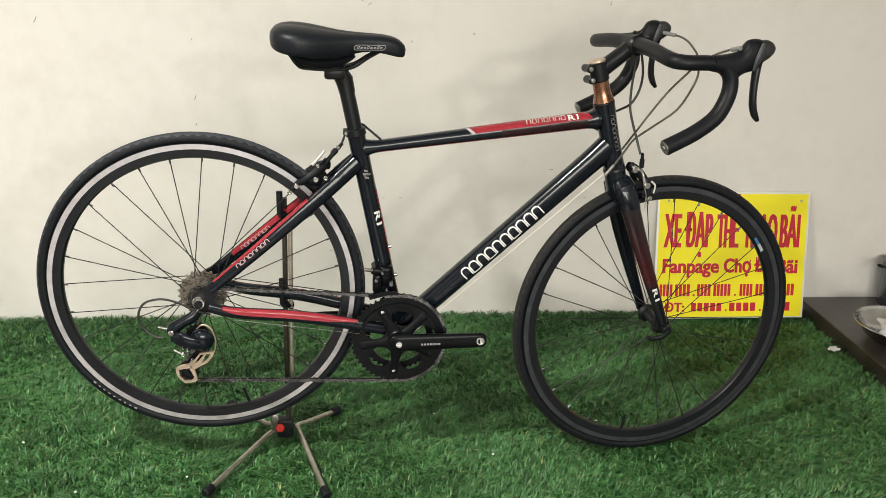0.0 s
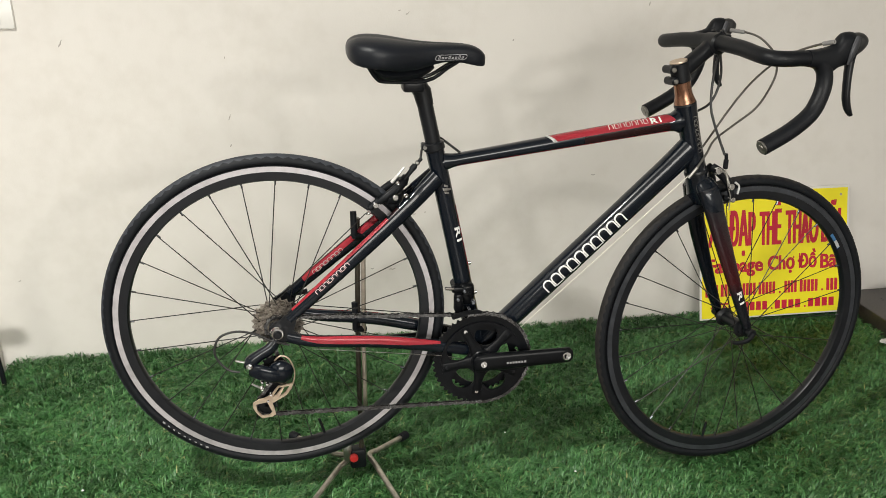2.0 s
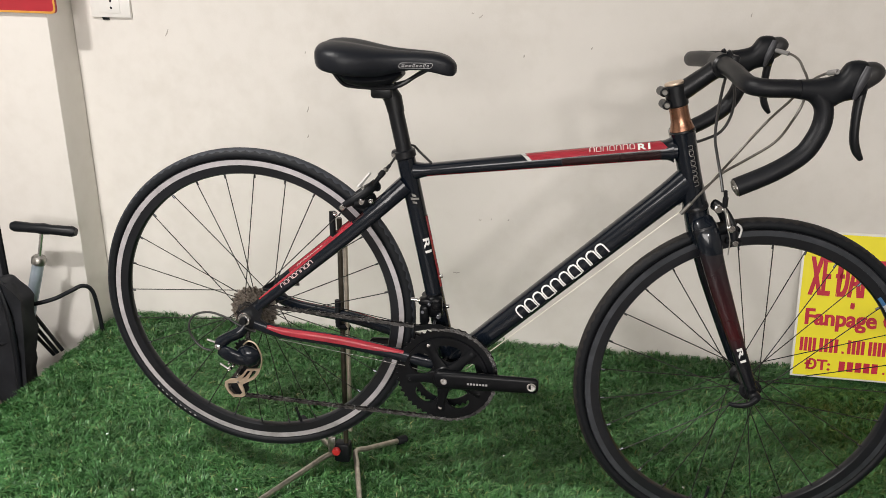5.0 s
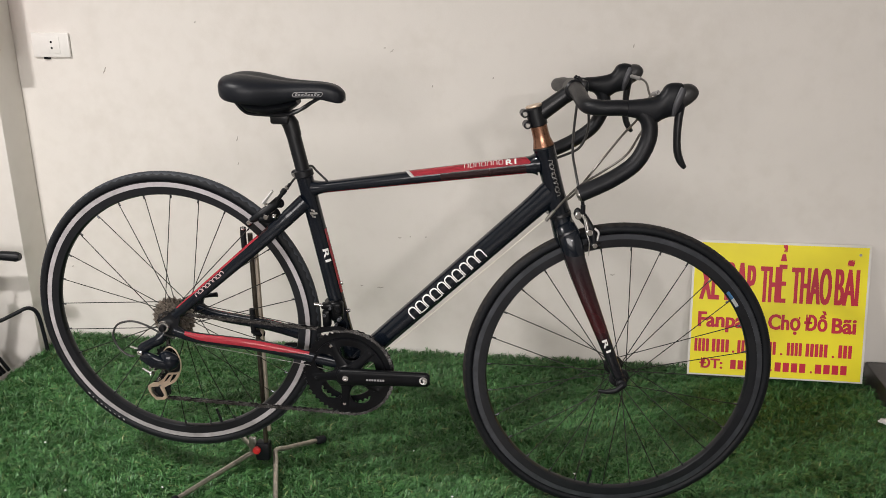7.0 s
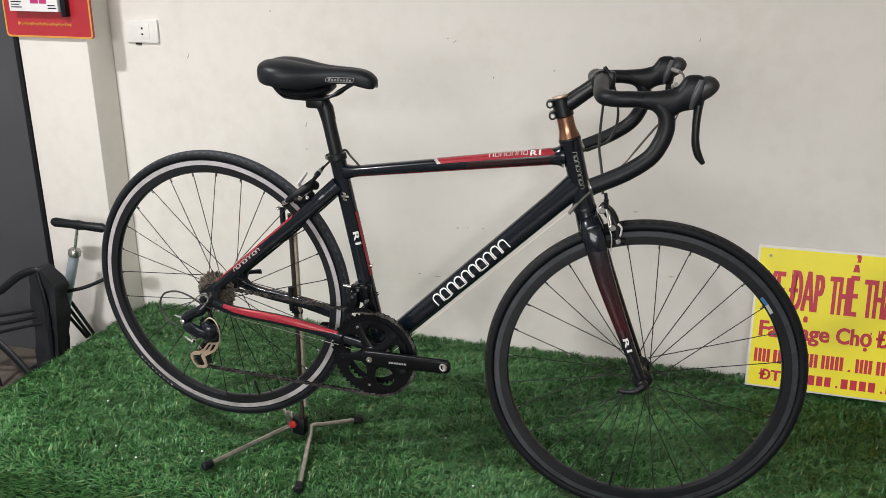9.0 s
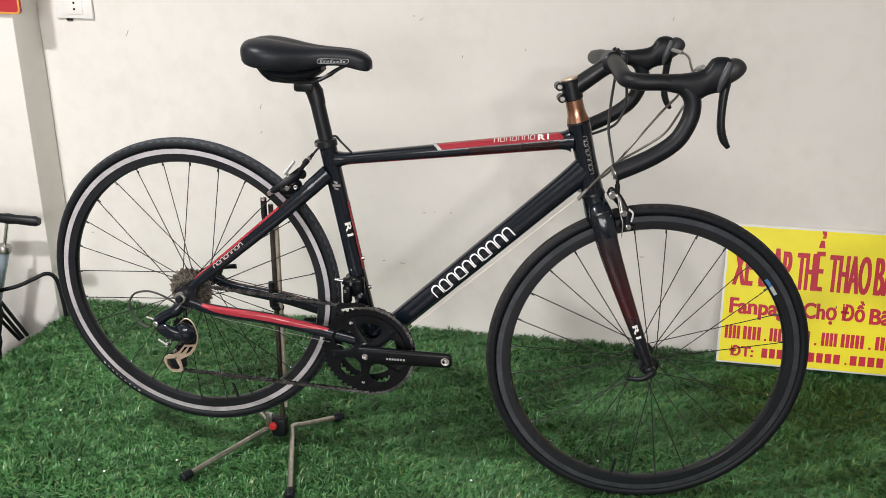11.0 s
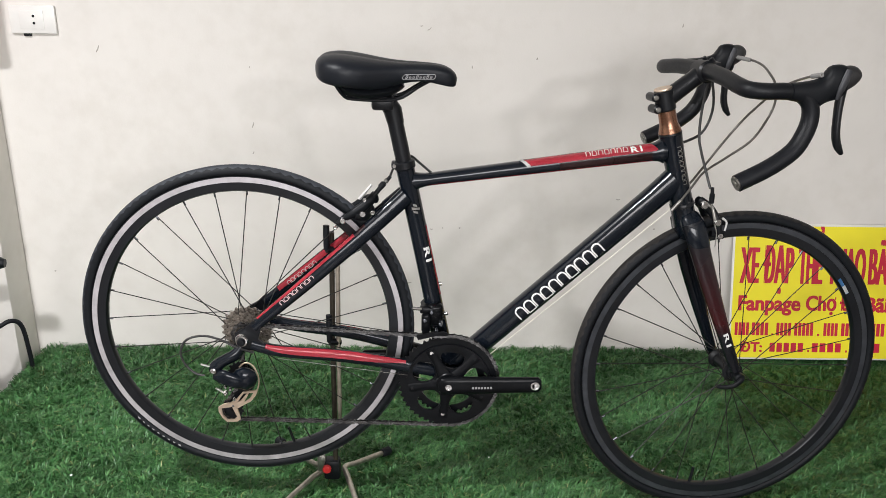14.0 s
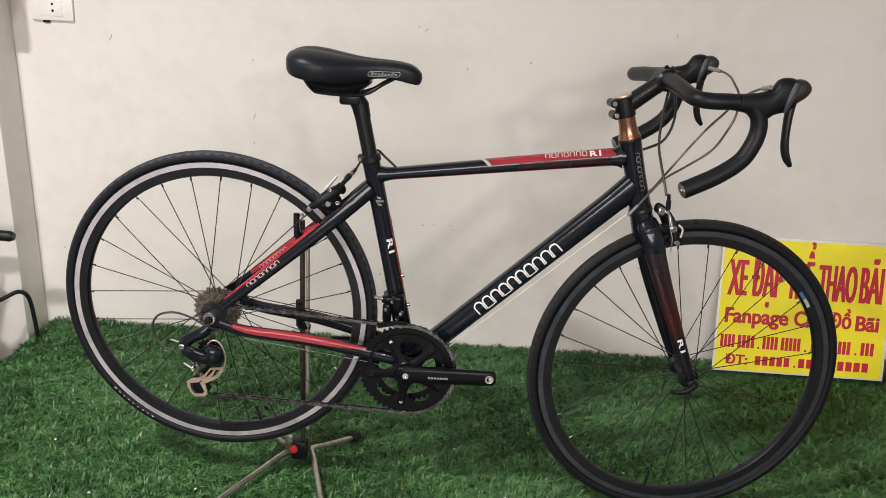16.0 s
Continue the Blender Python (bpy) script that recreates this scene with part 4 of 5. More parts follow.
def wheel(name, m, spokes, swing, hub_r, hub_y, track, label, tread, valve, phase):
    """A wheel about the y axis: rim, tyre, brake tracks, hub and every spoke."""
    profile = [(0.2805, -0.0045), (0.2832, -0.0090), (0.2990, -0.0098), (0.3105, -0.0098), (0.3115, -0.0070), (0.3115, 0.0070), (0.3105, 0.0098), (0.2990, 0.0098), (0.2832, 0.0090), (0.2805, 0.0045)]
    rim = part(name, lathe(profile, 128), RIM, BIKE, label, at=m)
    ring = [(0.3188 + 0.0120 * math.cos(a) * (1.0 if math.cos(a) > 0 else 0.78), 0.0122 * math.sin(a)) for a in [2 * math.pi * k / 20 for k in range(20)]]
    tyre = part("tyre", lathe(ring, 200), RUBBER, rim, "black road tyre with a scalloped tread")
    part("tread_band", tread_band(104), TREAD_LIT if tread else TREAD, tyre, "scalloped tread band")
    for s in (-1, 1):
        part("brake_track", lathe([(0.2992, s * 0.0098), (0.3094, s * 0.0098), (0.3094, s * 0.0104), (0.2992, s * 0.0104)], 128), track, rim, "brushed metal brake track")
    flange = hub_r + 0.004
    part("hub", turned([(0.009, -hub_y - 0.012), (0.014, -hub_y - 0.010), (0.0150, -hub_y - 0.003), (flange, -hub_y - 0.0015), (flange, -hub_y + 0.0015), (0.0135, -hub_y + 0.006), (0.0125, 0),
                        (0.0135, hub_y - 0.006), (flange, hub_y - 0.0015), (flange, hub_y + 0.0015), (0.0150, hub_y + 0.003), (0.014, hub_y + 0.010), (0.009, hub_y + 0.012)], Matrix(), 32), SATIN, rim, "black hub")
    kinds = [spoke_mesh(hub_r, s * hub_y, 0.282, d * swing) for s, d in ((-1, 1), (1, 1), (-1, -1), (1, -1))]
    nipple = meshed("nipple", rod((0.272, 0, 0), (0.283, 0, 0), 0.0019, 6), GREY)
    for k in range(spokes):
        turn = Matrix.Rotation(-radians(phase) - 2 * math.pi * k / spokes, 4, "Y")
        part("spoke", kinds[k % 4], None, rim, at=turn)
        part("spoke_nipple", nipple, None, rim, at=turn)
    part("valve_stem", rod((0.285, 0, 0), (0.245, 0, 0), 0.0030, 10), SATIN, rim, at=Matrix.Rotation(radians(valve), 4, "Y"))
    return rim, tyre


rear_wheel, rear_tyre = wheel("rear_wheel", Matrix.Translation(REAR - Vector((0, 0, 0.0012))), 28, -64, 0.020, 0.031, TRACK, "rear wheel with black rim and bright brake track", True, 74, 10.4)
front_wheel = wheel("front_wheel", STEER @ Matrix.Translation(FRONT), 28, 50, 0.017, 0.033, TRACK_DARK, "front wheel with black rim and worn brake track", False, 100, 9.5)[0]
for k in range(9):
    a = radians(221 + 2.3 * k)
    c = Vector((0.3168 * math.cos(a), -0.0120, 0.3168 * math.sin(a)))
    t = Vector((-math.sin(a), 0, math.cos(a)))
    n = Vector((math.cos(a), 0, math.sin(a)))
    bm = bmesh.new()
    w, h = (0.0030, 0.0018) if k not in (0, 8) else (0.0040, 0.0026)
    quad = [bm.verts.new(c + t * w * x + n * h * y + Vector((0, -0.0012, 0))) for x, y in ((-1, -0.5), (0.6, -0.7), (1, 0.6), (-0.5, 0.8))]
    bm.faces.new(quad)
    bm.normal_update()
    if bm.faces[:][0].normal.y > 0:
        bmesh.ops.reverse_faces(bm, faces=bm.faces[:])
    part("sidewall_mark", bm, SADDLE_MARK, rear_tyre)
bm = bmesh.new()
vs = []
for k in range(7):
    a = radians(40 - 1.35 * k)
    vs.append([bm.verts.new((r * math.cos(a), -0.0101, r * math.sin(a))) for r in (0.2835, 0.2905)])
for a, b in zip(vs, vs[1:]):
    bm.faces.new((a[0], a[1], b[1], b[0]))
bmesh.ops.solidify(bm, geom=bm.faces[:], thickness=0.0004)
sticker = part("rim_sticker", bm, mat("blue_sticker", (0.10, 0.30, 0.62), 0.4, scale=90, var=0.5), front_wheel, "blue and white rim sticker")
bm = bmesh.new()
vs = [[bm.verts.new((r * math.cos(radians(36.2 - 1.35 * k)), -0.0108, r * math.sin(radians(36.2 - 1.35 * k)))) for r in (0.2835, 0.2905)] for k in range(4)]
for a, b in zip(vs, vs[1:]):
    bm.faces.new((a[0], a[1], b[1], b[0]))
bmesh.ops.solidify(bm, geom=bm.faces[:], thickness=0.0004)
part("white_half", bm, WHITE, sticker, "white half of the sticker")

# quick releases
release = part("quick_release", turned([(0.0095, 0), (0.0135, 0.002), (0.0135, 0.008), (0.0110, 0.012), (0.0085, 0.0125)], along((-0.306, -0.068, 0.424), (-0.306, -0.2, 0.424)), 28), CHROME, BIKE, "polished quick release nut")
part("axle_end", turned([(0.0084, 0), (0.0084, 0.0165), (0.0065, 0.020), (0.003, 0.0205)], along((-0.306, -0.068, 0.424), (-0.306, -0.2, 0.424)), 20), SATIN, release, "black axle end")
part("quick_release_lever", merge(rod((-0.306, 0.060, 0.424), (-0.306, 0.088, 0.424), 0.009, 18), sweep(curve_points([(-0.306, 0.082, 0.424), (-0.280, 0.088, 0.434), (-0.248, 0.086, 0.440)], 4), [(0.007, 0.004), (0.005, 0.003), (0.006, 0.003)], 12, up=(0, 0, 1))), SATIN, BIKE)
part("quick_release_nut", rod((0.680, 0.054, 0.332), (0.680, 0.072, 0.332), 0.009, 18), SATIN, BIKE, at=AXLE)
part("quick_release_cam", rod((0.680, -0.070, 0.332), (0.680, -0.052, 0.332), 0.0105, 20), SATIN, BIKE, at=AXLE)
part("quick_release_lever", sweep(curve_points([(0.682, -0.070, 0.330), (0.666, -0.074, 0.321), (0.646, -0.073, 0.318), (0.630, -0.072, 0.321)], 4), [(0.007, 0.004), (0.0055, 0.003), (0.004, 0.003)], 12, up=(0, 0, 1)), SATIN, BIKE, "dark metal quick release lever", at=AXLE)

# crankset
ring = part("chainring", annulus(toothed(0.1015, 50, 0.0048), 0.0790, -0.0475, -0.0440), DRIVE, BIKE, "black outer chainring", at=Matrix.Translation(BB))
part("inner_chainring", annulus(toothed(0.0770, 39, 0.0045), 0.0600, -0.0385, -0.0355), DRIVE, BIKE, "black inner chainring", at=Matrix.Translation(BB))
ARM = 46.0
holes = [[(0.0545 * math.cos(radians(ARM + 36 + 72 * k)) + 0.0235 * math.cos(q), 0.0545 * math.sin(radians(ARM + 36 + 72 * k)) + 0.0235 * math.sin(q)) for q in [2 * math.pi * n / 18 for n in range(18)]] for k in range(5)]
spider = merge(plate([(0.0835 * math.cos(q), 0.0835 * math.sin(q)) for q in [2 * math.pi * n / 60 for n in range(60)]], -0.0520, -0.0478, holes=holes), rod((0, -0.060, 0), (0, -0.036, 0), 0.024, 28, 0.002))
for k in range(5):
    a = radians(ARM + 72 * k)
    d = Vector((math.cos(a), 0, math.sin(a)))
    spider = merge(spider, sweep([d * 0.012 + Vector((0, -0.053, 0)), d * 0.050 + Vector((0, -0.0510, 0)), d * 0.080 + Vector((0, -0.0500, 0))], [(0.016, 0.006), (0.0085, 0.0040), (0.0110, 0.0030)], 12, up=(-d.z, 0, d.x), power=0.8))
part("spider", spider, DRIVE, BIKE, "gloss black five-arm spider", at=Matrix.Translation(BB))
for k in range(5):
    a = radians(ARM + 72 * k)
    part("chainring_bolt", rod((0.0730 * math.cos(a), -0.0535, 0.0730 * math.sin(a)), (0.0730 * math.cos(a), -0.046, 0.0730 * math.sin(a)), 0.0044, 12), CHROME if k in (1, 3) else SATIN, BIKE, at=Matrix.Translation(BB))


def crank(s, aim):
    """A crank arm from the axle outwards, tapering to the pedal eye."""
    d = Vector((math.cos(radians(aim)), 0, math.sin(radians(aim))))
    y = s * 0.0645
    arm = part("crank_arm", sweep([BB + d * q + Vector((0, y + s * o, 0)) for q, o in ((-0.019, 0.0), (-0.014, 0), (0.0, 0.0), (0.05, 0.002), (0.11, 0.004), (0.160, 0.006), (0.178, 0.006), (0.184, 0.006))],
                                  [(0.011, 0.006), (0.0180, 0.0085), (0.0190, 0.009), (0.0185, 0.0085), (0.0170, 0.0078), (0.0165, 0.0072), (0.0160, 0.0068), (0.010, 0.005)], 18, up=(-d.z, 0, d.x), power=0.75), DRIVE, BIKE, "gloss black crank arm")
    part("crank_bolt", turned([(0.0062, 0), (0.0070, 0.0008), (0.0062, 0.0022), (0.0032, 0.0022), (0.0030, 0.0008)], along(BB + Vector((0, y + s * 0.0088, 0)), BB + Vector((0, s * 2.0, 0))), 18), CHROME, arm, "bright crank bolt")
    eye = BB + d * 0.171 + Vector((0, y + s * 0.0125, 0))
    part("pedal_eye", turned([(0.0085, 0), (0.0090, 0.0010), (0.0080, 0.0018), (0.0055, 0.0016), (0.0050, 0.0004)], along(eye, eye + Vector((0, s, 0))), 20), CHROME, arm, "bright threaded pedal eye")
    return arm


near_crank = crank(-1, 2.2)
crank(1, 182.2)
bm = bmesh.new()
for k in range(7):
    quad = [bm.verts.new((x, 0, z)) for x, z in ((k * 1.3, 0), (k * 1.3 + 0.9, 0), (k * 1.3 + 0.9, 1.2), (k * 1.3, 1.2))]
    bm.faces.new(quad)
mark("maker_mark", wrap(bm, BB + Vector((0.046, -0.0655, 0.0010)), BB + Vector((0.086, -0.0665, 0.0025)), (0, 0, 1), 0.018, 0.0088, -0.003, 0.0014, scale=0.0038), SADDLE_MARK, near_crank, "small pale maker mark")

# cassette
for k, (teeth, y) in enumerate(((12, -0.0500), (14, -0.0455), (16, -0.0410), (18, -0.0365), (20, -0.0320), (22, -0.0275), (24, -0.0230))):
    r = teeth * 0.0127 / (2 * math.pi) + 0.0025
    part("sprocket", annulus(toothed(r, teeth, 0.0045), 0.014, y - 0.0009, y + 0.0009), COGS, BIKE, "oily steel sprocket", at=Matrix.Translation(REAR) @ Matrix.Rotation(0.7 * k, 4, "Y"))
part("freehub", rod((-0.306, -0.060, 0.424), (-0.306, -0.020, 0.424), 0.0165, 24), SATIN, BIKE)


def chain_line():
    """The run of the chain: over a small sprocket and the outer ring, back over the two guide pulleys."""
    pts = []
    for a in range(200, 88, -14):
        pts.append((REAR.x + 0.0235 * math.cos(radians(a)), -0.0495, REAR.z + 0.0235 * math.sin(radians(a))))
    for a in range(98, -90, -7):
        pts.append((BB.x + 0.1000 * math.cos(radians(a)), -0.0458, BB.z + 0.1000 * math.sin(radians(a))))
    for a in range(-80, -260, -20):
        pts.append((-0.337 + 0.0215 * math.cos(radians(a)), -0.0560, 0.262 + 0.0215 * math.sin(radians(a))))
    for a in range(-60, 70, 20):
        pts.append((-0.322 + 0.020 * math.cos(radians(a)), -0.0540, 0.350 + 0.020 * math.sin(radians(a))))
    pts.append((REAR.x - 0.0235 * 0.2, -0.0500, REAR.z - 0.0235))
    pts.append(pts[0])
    return [Vector(p) for p in pts]


def chain():
    line = chain_line()
    bm, pitch, carry, count = bmesh.new(), 0.0127, 0.0, 0
    stops = []
    for a, b in zip(line, line[1:]):
        length = (b - a).length
        while carry < length:
            stops.append(a.lerp(b, carry / length))
            carry += pitch
        carry -= length
    for a, b in zip(stops, stops[1:]):
        d = (b - a)
        n = d.cross(Vector((0, 1, 0))).normalized()
        t = d.normalized()
        for s in (-1, 1):
            y = s * (0.0034 if count % 2 else 0.0022)
            hx = d.length / 2 + 0.0030
            c = (a + b) / 2 + Vector((0, y, 0))
            top = [bm.verts.new(c + t * u * hx + n * w + Vector((0, e, 0))) for e in (-0.0005, 0.0005) for u, w in ((-1, -0.0026), (-0.7, -0.0040), (-0.2, -0.0027), (0.2, -0.0027), (0.7, -0.0040), (1, -0.0026), (1, 0.0026), (0.7, 0.0040), (0.2, 0.0027), (-0.2, 0.0027), (-0.7, 0.0040), (-1, 0.0026))]
            bm.faces.new(top[:12])
            bm.faces.new(list(reversed(top[12:])))
            for k in range(12):
                bm.faces.new((top[k], top[(k + 1) % 12], top[12 + (k + 1) % 12], top[12 + k]))
        ends = [[bm.verts.new(b + Vector((0, y, 0)) + t * 0.0023 * math.cos(q) + n * 0.0023 * math.sin(q)) for q in [2 * math.pi * k / 6 for k in range(6)]] for y in (-0.0042, 0.0042)]
        for k in range(6):
            bm.faces.new((ends[0][k], ends[0][(k + 1) % 6], ends[1][(k + 1) % 6], ends[1][k]))
        bm.faces.new(ends[0])
        bm.faces.new(ends[1])
        count += 1
    bmesh.ops.recalc_face_normals(bm, faces=bm.faces)
    return bm


part("chain", chain(), CHAIN, BIKE, "oily steel chain")

# rear derailleur
mech = part("rear_derailleur", sweep(curve_points([(-0.309, -0.064, 0.407), (-0.321, -0.071, 0.392), (-0.341, -0.075, 0.382), (-0.358, -0.077, 0.370), (-0.364, -0.077, 0.357)], 4), [(0.0100, 0.008), (0.0125, 0.010), (0.0115, 0.010), (0.0135, 0.012), (0.0095, 0.009)], 18), BLACK, BIKE, "glossy black rear derailleur with a champagne cage")
part("pivot_bolt", turned([(0.0040, 0), (0.0062, 0.001), (0.0060, 0.004), (0.0036, 0.0052), (0.0030, 0.0040)], along((-0.362, -0.087, 0.365), (-0.362, -1, 0.365)), 18), CHROME, mech, "bright pivot bolt")
part("parallelogram", sweep(curve_points([(-0.362, -0.081, 0.353), (-0.344, -0.087, 0.351), (-0.322, -0.087, 0.342), (-0.305, -0.083, 0.336)], 4), [(0.010, 0.006), (0.0152, 0.0075), (0.0150, 0.0075), (0.011, 0.006)], 18, up=(0.35, 0, 1), power=0.8), BLACK, mech, "glossy black link")
part("knuckle", sweep([(-0.327, -0.072, 0.341), (-0.318, -0.076, 0.342), (-0.304, -0.078, 0.343), (-0.291, -0.075, 0.345), (-0.284, -0.071, 0.347)], [(0.011, 0.007), (0.021, 0.011), (0.0255, 0.013), (0.020, 0.010), (0.010, 0.006)], 20, up=(0, 0, 1)), BLACK, mech)
cage = part("cage_plate", plate([(-0.363, 0.275), (-0.352, 0.282), (-0.338, 0.285), (-0.326, 0.293), (-0.313, 0.309), (-0.2835, 0.314), (-0.287, 0.302), (-0.298, 0.288), (-0.314, 0.279), (-0.326, 0.272), (-0.322, 0.258), (-0.321, 0.247), (-0.328, 0.2425), (-0.347, 0.241), (-0.357, 0.251), (-0.3635, 0.265)],
                         -0.0705, -0.0670, holes=([(-0.3575, 0.272), (-0.336, 0.2755), (-0.327, 0.253), (-0.333, 0.2468), (-0.347, 0.2465), (-0.3555, 0.257)], [(-0.311, 0.306), (-0.304, 0.3065), (-0.318, 0.290), (-0.325, 0.286)], [(-0.300, 0.307), (-0.291, 0.308), (-0.299, 0.2955), (-0.312, 0.2855)])), BRONZE, mech, "champagne-coloured cage plate")
part("cage_rim", sweep(curve_points([(-0.316, -0.0688, 0.364), (-0.306, -0.0688, 0.3725), (-0.295, -0.0688, 0.3715), (-0.286, -0.0688, 0.361), (-0.2795, -0.0688, 0.338), (-0.2835, -0.0688, 0.314), (-0.296, -0.0688, 0.292)], 5), [(0.0017, 0.0016)] * 2, 10, up=(0, 1, 0)), BRONZE, cage)
part("cage_rivet", turned([(0.0020, 0), (0.0030, 0.0006), (0.0022, 0.0018)], along((-0.334, -0.0705, 0.2775), (-0.334, -1, 0.2775)), 12), CHROME, cage)
part("inner_cage_plate", plate([(-0.330, 0.362), (-0.308, 0.366), (-0.290, 0.345), (-0.290, 0.316), (-0.305, 0.292), (-0.321, 0.272), (-0.322, 0.246), (-0.345, 0.244), (-0.359, 0.262), (-0.345, 0.285), (-0.330, 0.300)], -0.0490, -0.0475), SATIN, mech)
for x, z, r in ((-0.337, 0.262, 0.0210), (-0.322, 0.350, 0.0195)):
    part("guide_pulley", annulus(toothed(r, 11, 0.004), 0.005, -0.0565, -0.0535), MATT, mech, at=Matrix.Translation((x, 0, z)))
for a, b in (((-0.371, -0.078, 0.369), (-0.388, -0.080, 0.375)), ((-0.344, -0.088, 0.317), (-0.360, -0.089, 0.328))):
    part("adjuster_screw", rod(a, b, 0.0021, 10), WIRE, mech)
for x, z, r in ((-0.341, 0.330, 0.0032), (-0.332, 0.325, 0.0032), (-0.342, 0.316, 0.0042), (-0.326, 0.302, 0.0026)):
    part("limit_screw", turned([(r * 0.7, 0), (r, 0.0008), (r, 0.008), (r * 0.6, 0.0095), (r * 0.4, 0.0085)], along((x, -0.082, z), (x, -1, z)), 12), CHROME, mech)
part("cable_loop", sweep(curve_points([(-0.382, -0.078, 0.350), (-0.400, -0.080, 0.356), (-0.418, -0.080, 0.376), (-0.424, -0.080, 0.401), (-0.412, -0.076, 0.425), (-0.381, -0.072, 0.432), (-0.348, -0.072, 0.424), (-0.318, -0.072, 0.408), (-0.285, -0.074, 0.398)], 5), 0.0023, 8), CABLE, BIKE)

# front derailleur and bottle bolts
fd = part("front_derailleur", merge(sweep([(0.058, 0, 0.480), (0.062, 0, 0.464)], 0.0212, 24, up=(1, 0, 0)), box(0.036, 0.062, -0.034, -0.014, 0.464, 0.478, 0.005), box(0.040, 0.058, -0.042, -0.022, 0.425, 0.466, 0.006)), DRIVE, BIKE, "black front derailleur")
part("guide_cage", plate([(0.030, 0.428), (0.060, 0.436), (0.084, 0.437), (0.094, 0.433), (0.092, 0.428), (0.070, 0.428), (0.034, 0.418)], -0.0550, -0.0535), DRIVE, fd)
part("mount_bracket", box(0.052, 0.083, -0.031, -0.008, 0.436, 0.482, 0.009, 3), DRIVE, fd)
for x, z, r in ((0.047, 0.455, 0.0038), (0.078, 0.447, 0.0042), (0.060, 0.472, 0.0034), (0.070, 0.432, 0.0030)):
    part("pivot_pin", rod((x, -0.0445, z), (x, -0.030, z), r, 12), GREY, fd, "dull pivot pin")
part("clamp_screw", rod((0.022, -0.034, 0.4775), (0.040, -0.030, 0.474), 0.0035, 10), CHROME, fd)
for z in (0.5155, 0.4515):
    x = 0.098 - (z - 0.320) * 0.2113
    part("bottle_bolt", rod((x + 0.015, 0, z), (x + 0.0225, 0, z + 0.0015), 0.0044, 12), CHROME, BIKE, "bright bottle cage bolt")

# brakes
rb = part("rear_brake", merge(sweep(curve_points([(-0.050, -0.006, 0.700), (-0.062, -0.018, 0.688), (-0.085, -0.028, 0.672), (-0.104, -0.028, 0.660)], 4), [(0.009, 0.007), (0.0105, 0.008), (0.010, 0.007), (0.0065, 0.006)], 14),
                              sweep(curve_points([(-0.058, 0.004, 0.668), (-0.066, -0.018, 0.662), (-0.088, -0.030, 0.664)], 4), [(0.011, 0.007), (0.0095, 0.007)], 12),
                              sweep(curve_points([(-0.050, 0.004, 0.690), (-0.068, 0.022, 0.682), (-0.090, 0.028, 0.668), (-0.108, 0.028, 0.655)], 4), [(0.010, 0.008), (0.009, 0.007), (0.006, 0.006)], 12)), MATT, BIKE, "black dual-pivot rear brake caliper")
for s in (-1, 1):
    part("brake_pad", rod((-0.102, s * 0.019, 0.663), (-0.120, s * 0.019, 0.645), 0.0062, 12), RUBBER, rb)
    part("pad_bolt", rod((-0.110, s * 0.036, 0.655), (-0.110, s * 0.019, 0.655), 0.0052, 12), CHROME, rb)
part("pivot_bolt", rod((-0.0725, -0.034, 0.668), (-0.0725, -0.018, 0.668), 0.0058, 12), CHROME, rb)
part("release_lever", sweep(curve_points([(-0.078, -0.024, 0.697), (-0.067, -0.027, 0.710), (-0.055, -0.027, 0.725)], 4), [(0.0035, 0.006), (0.0028, 0.0055), (0.0022, 0.004)], 10), ALLOY, rb, "bright release lever")
part("barrel_adjuster", merge(rod((-0.054, -0.014, 0.697), (-0.036, -0.014, 0.720), 0.0046, 12), rod((-0.040, -0.014, 0.716), (-0.032, -0.014, 0.725), 0.0060, 14), rod((-0.036, -0.014, 0.720), (-0.020, -0.014, 0.738), 0.0034, 12)), SATIN, rb)
for x, z, r in ((-0.068, 0.697, 0.0038), (-0.053, 0.672, 0.0046), (-0.124, 0.643, 0.0044)):
    part("caliper_bolt", turned([(r * 0.6, 0), (r, 0.0008), (r, 0.0035), (r * 0.7, 0.0048), (r * 0.45, 0.0040)], along((x, -0.033, z), (x, -1, z)), 16), CHROME, rb, "bright caliper bolt")
part("adjuster_nut", rod((-0.030, -0.014, 0.727), (-0.026, -0.014, 0.7315), 0.0050, 12), STEEL, rb)
part("brake_cable", sweep(curve_points([(-0.022, -0.014, 0.735), (-0.019, 0.002, 0.741), (-0.013, 0.020, 0.750), (0.004, 0.027, 0.764), (0.018, 0.020, 0.769), (0.032, 0.008, 0.761), (0.056, -0.002, 0.743)], 5), 0.0024, 8), CABLE, BIKE)

fb = part("front_brake", merge(sweep(curve_points([(0.572, -0.006, 0.694), (0.586, -0.020, 0.682), (0.600, -0.030, 0.660), (0.606, -0.032, 0.636)], 4), [(0.009, 0.007), (0.010, 0.007), (0.008, 0.006), (0.006, 0.006)], 14),
                              sweep(curve_points([(0.574, 0.004, 0.690), (0.590, 0.022, 0.676), (0.602, 0.030, 0.655), (0.606, 0.030, 0.634)], 4), [(0.010, 0.007), (0.009, 0.007), (0.006, 0.006)], 12)), MATT, BIKE, "black dual-pivot front brake caliper", at=STEER)
part("brake_link", sweep(curve_points([(0.570, -0.020, 0.692), (0.584, -0.034, 0.688), (0.590, -0.040, 0.668), (0.596, -0.042, 0.655)], 4), [(0.003, 0.0035), (0.0034, 0.003), (0.0024, 0.003)], 10), STEEL, fb, "steel caliper link")
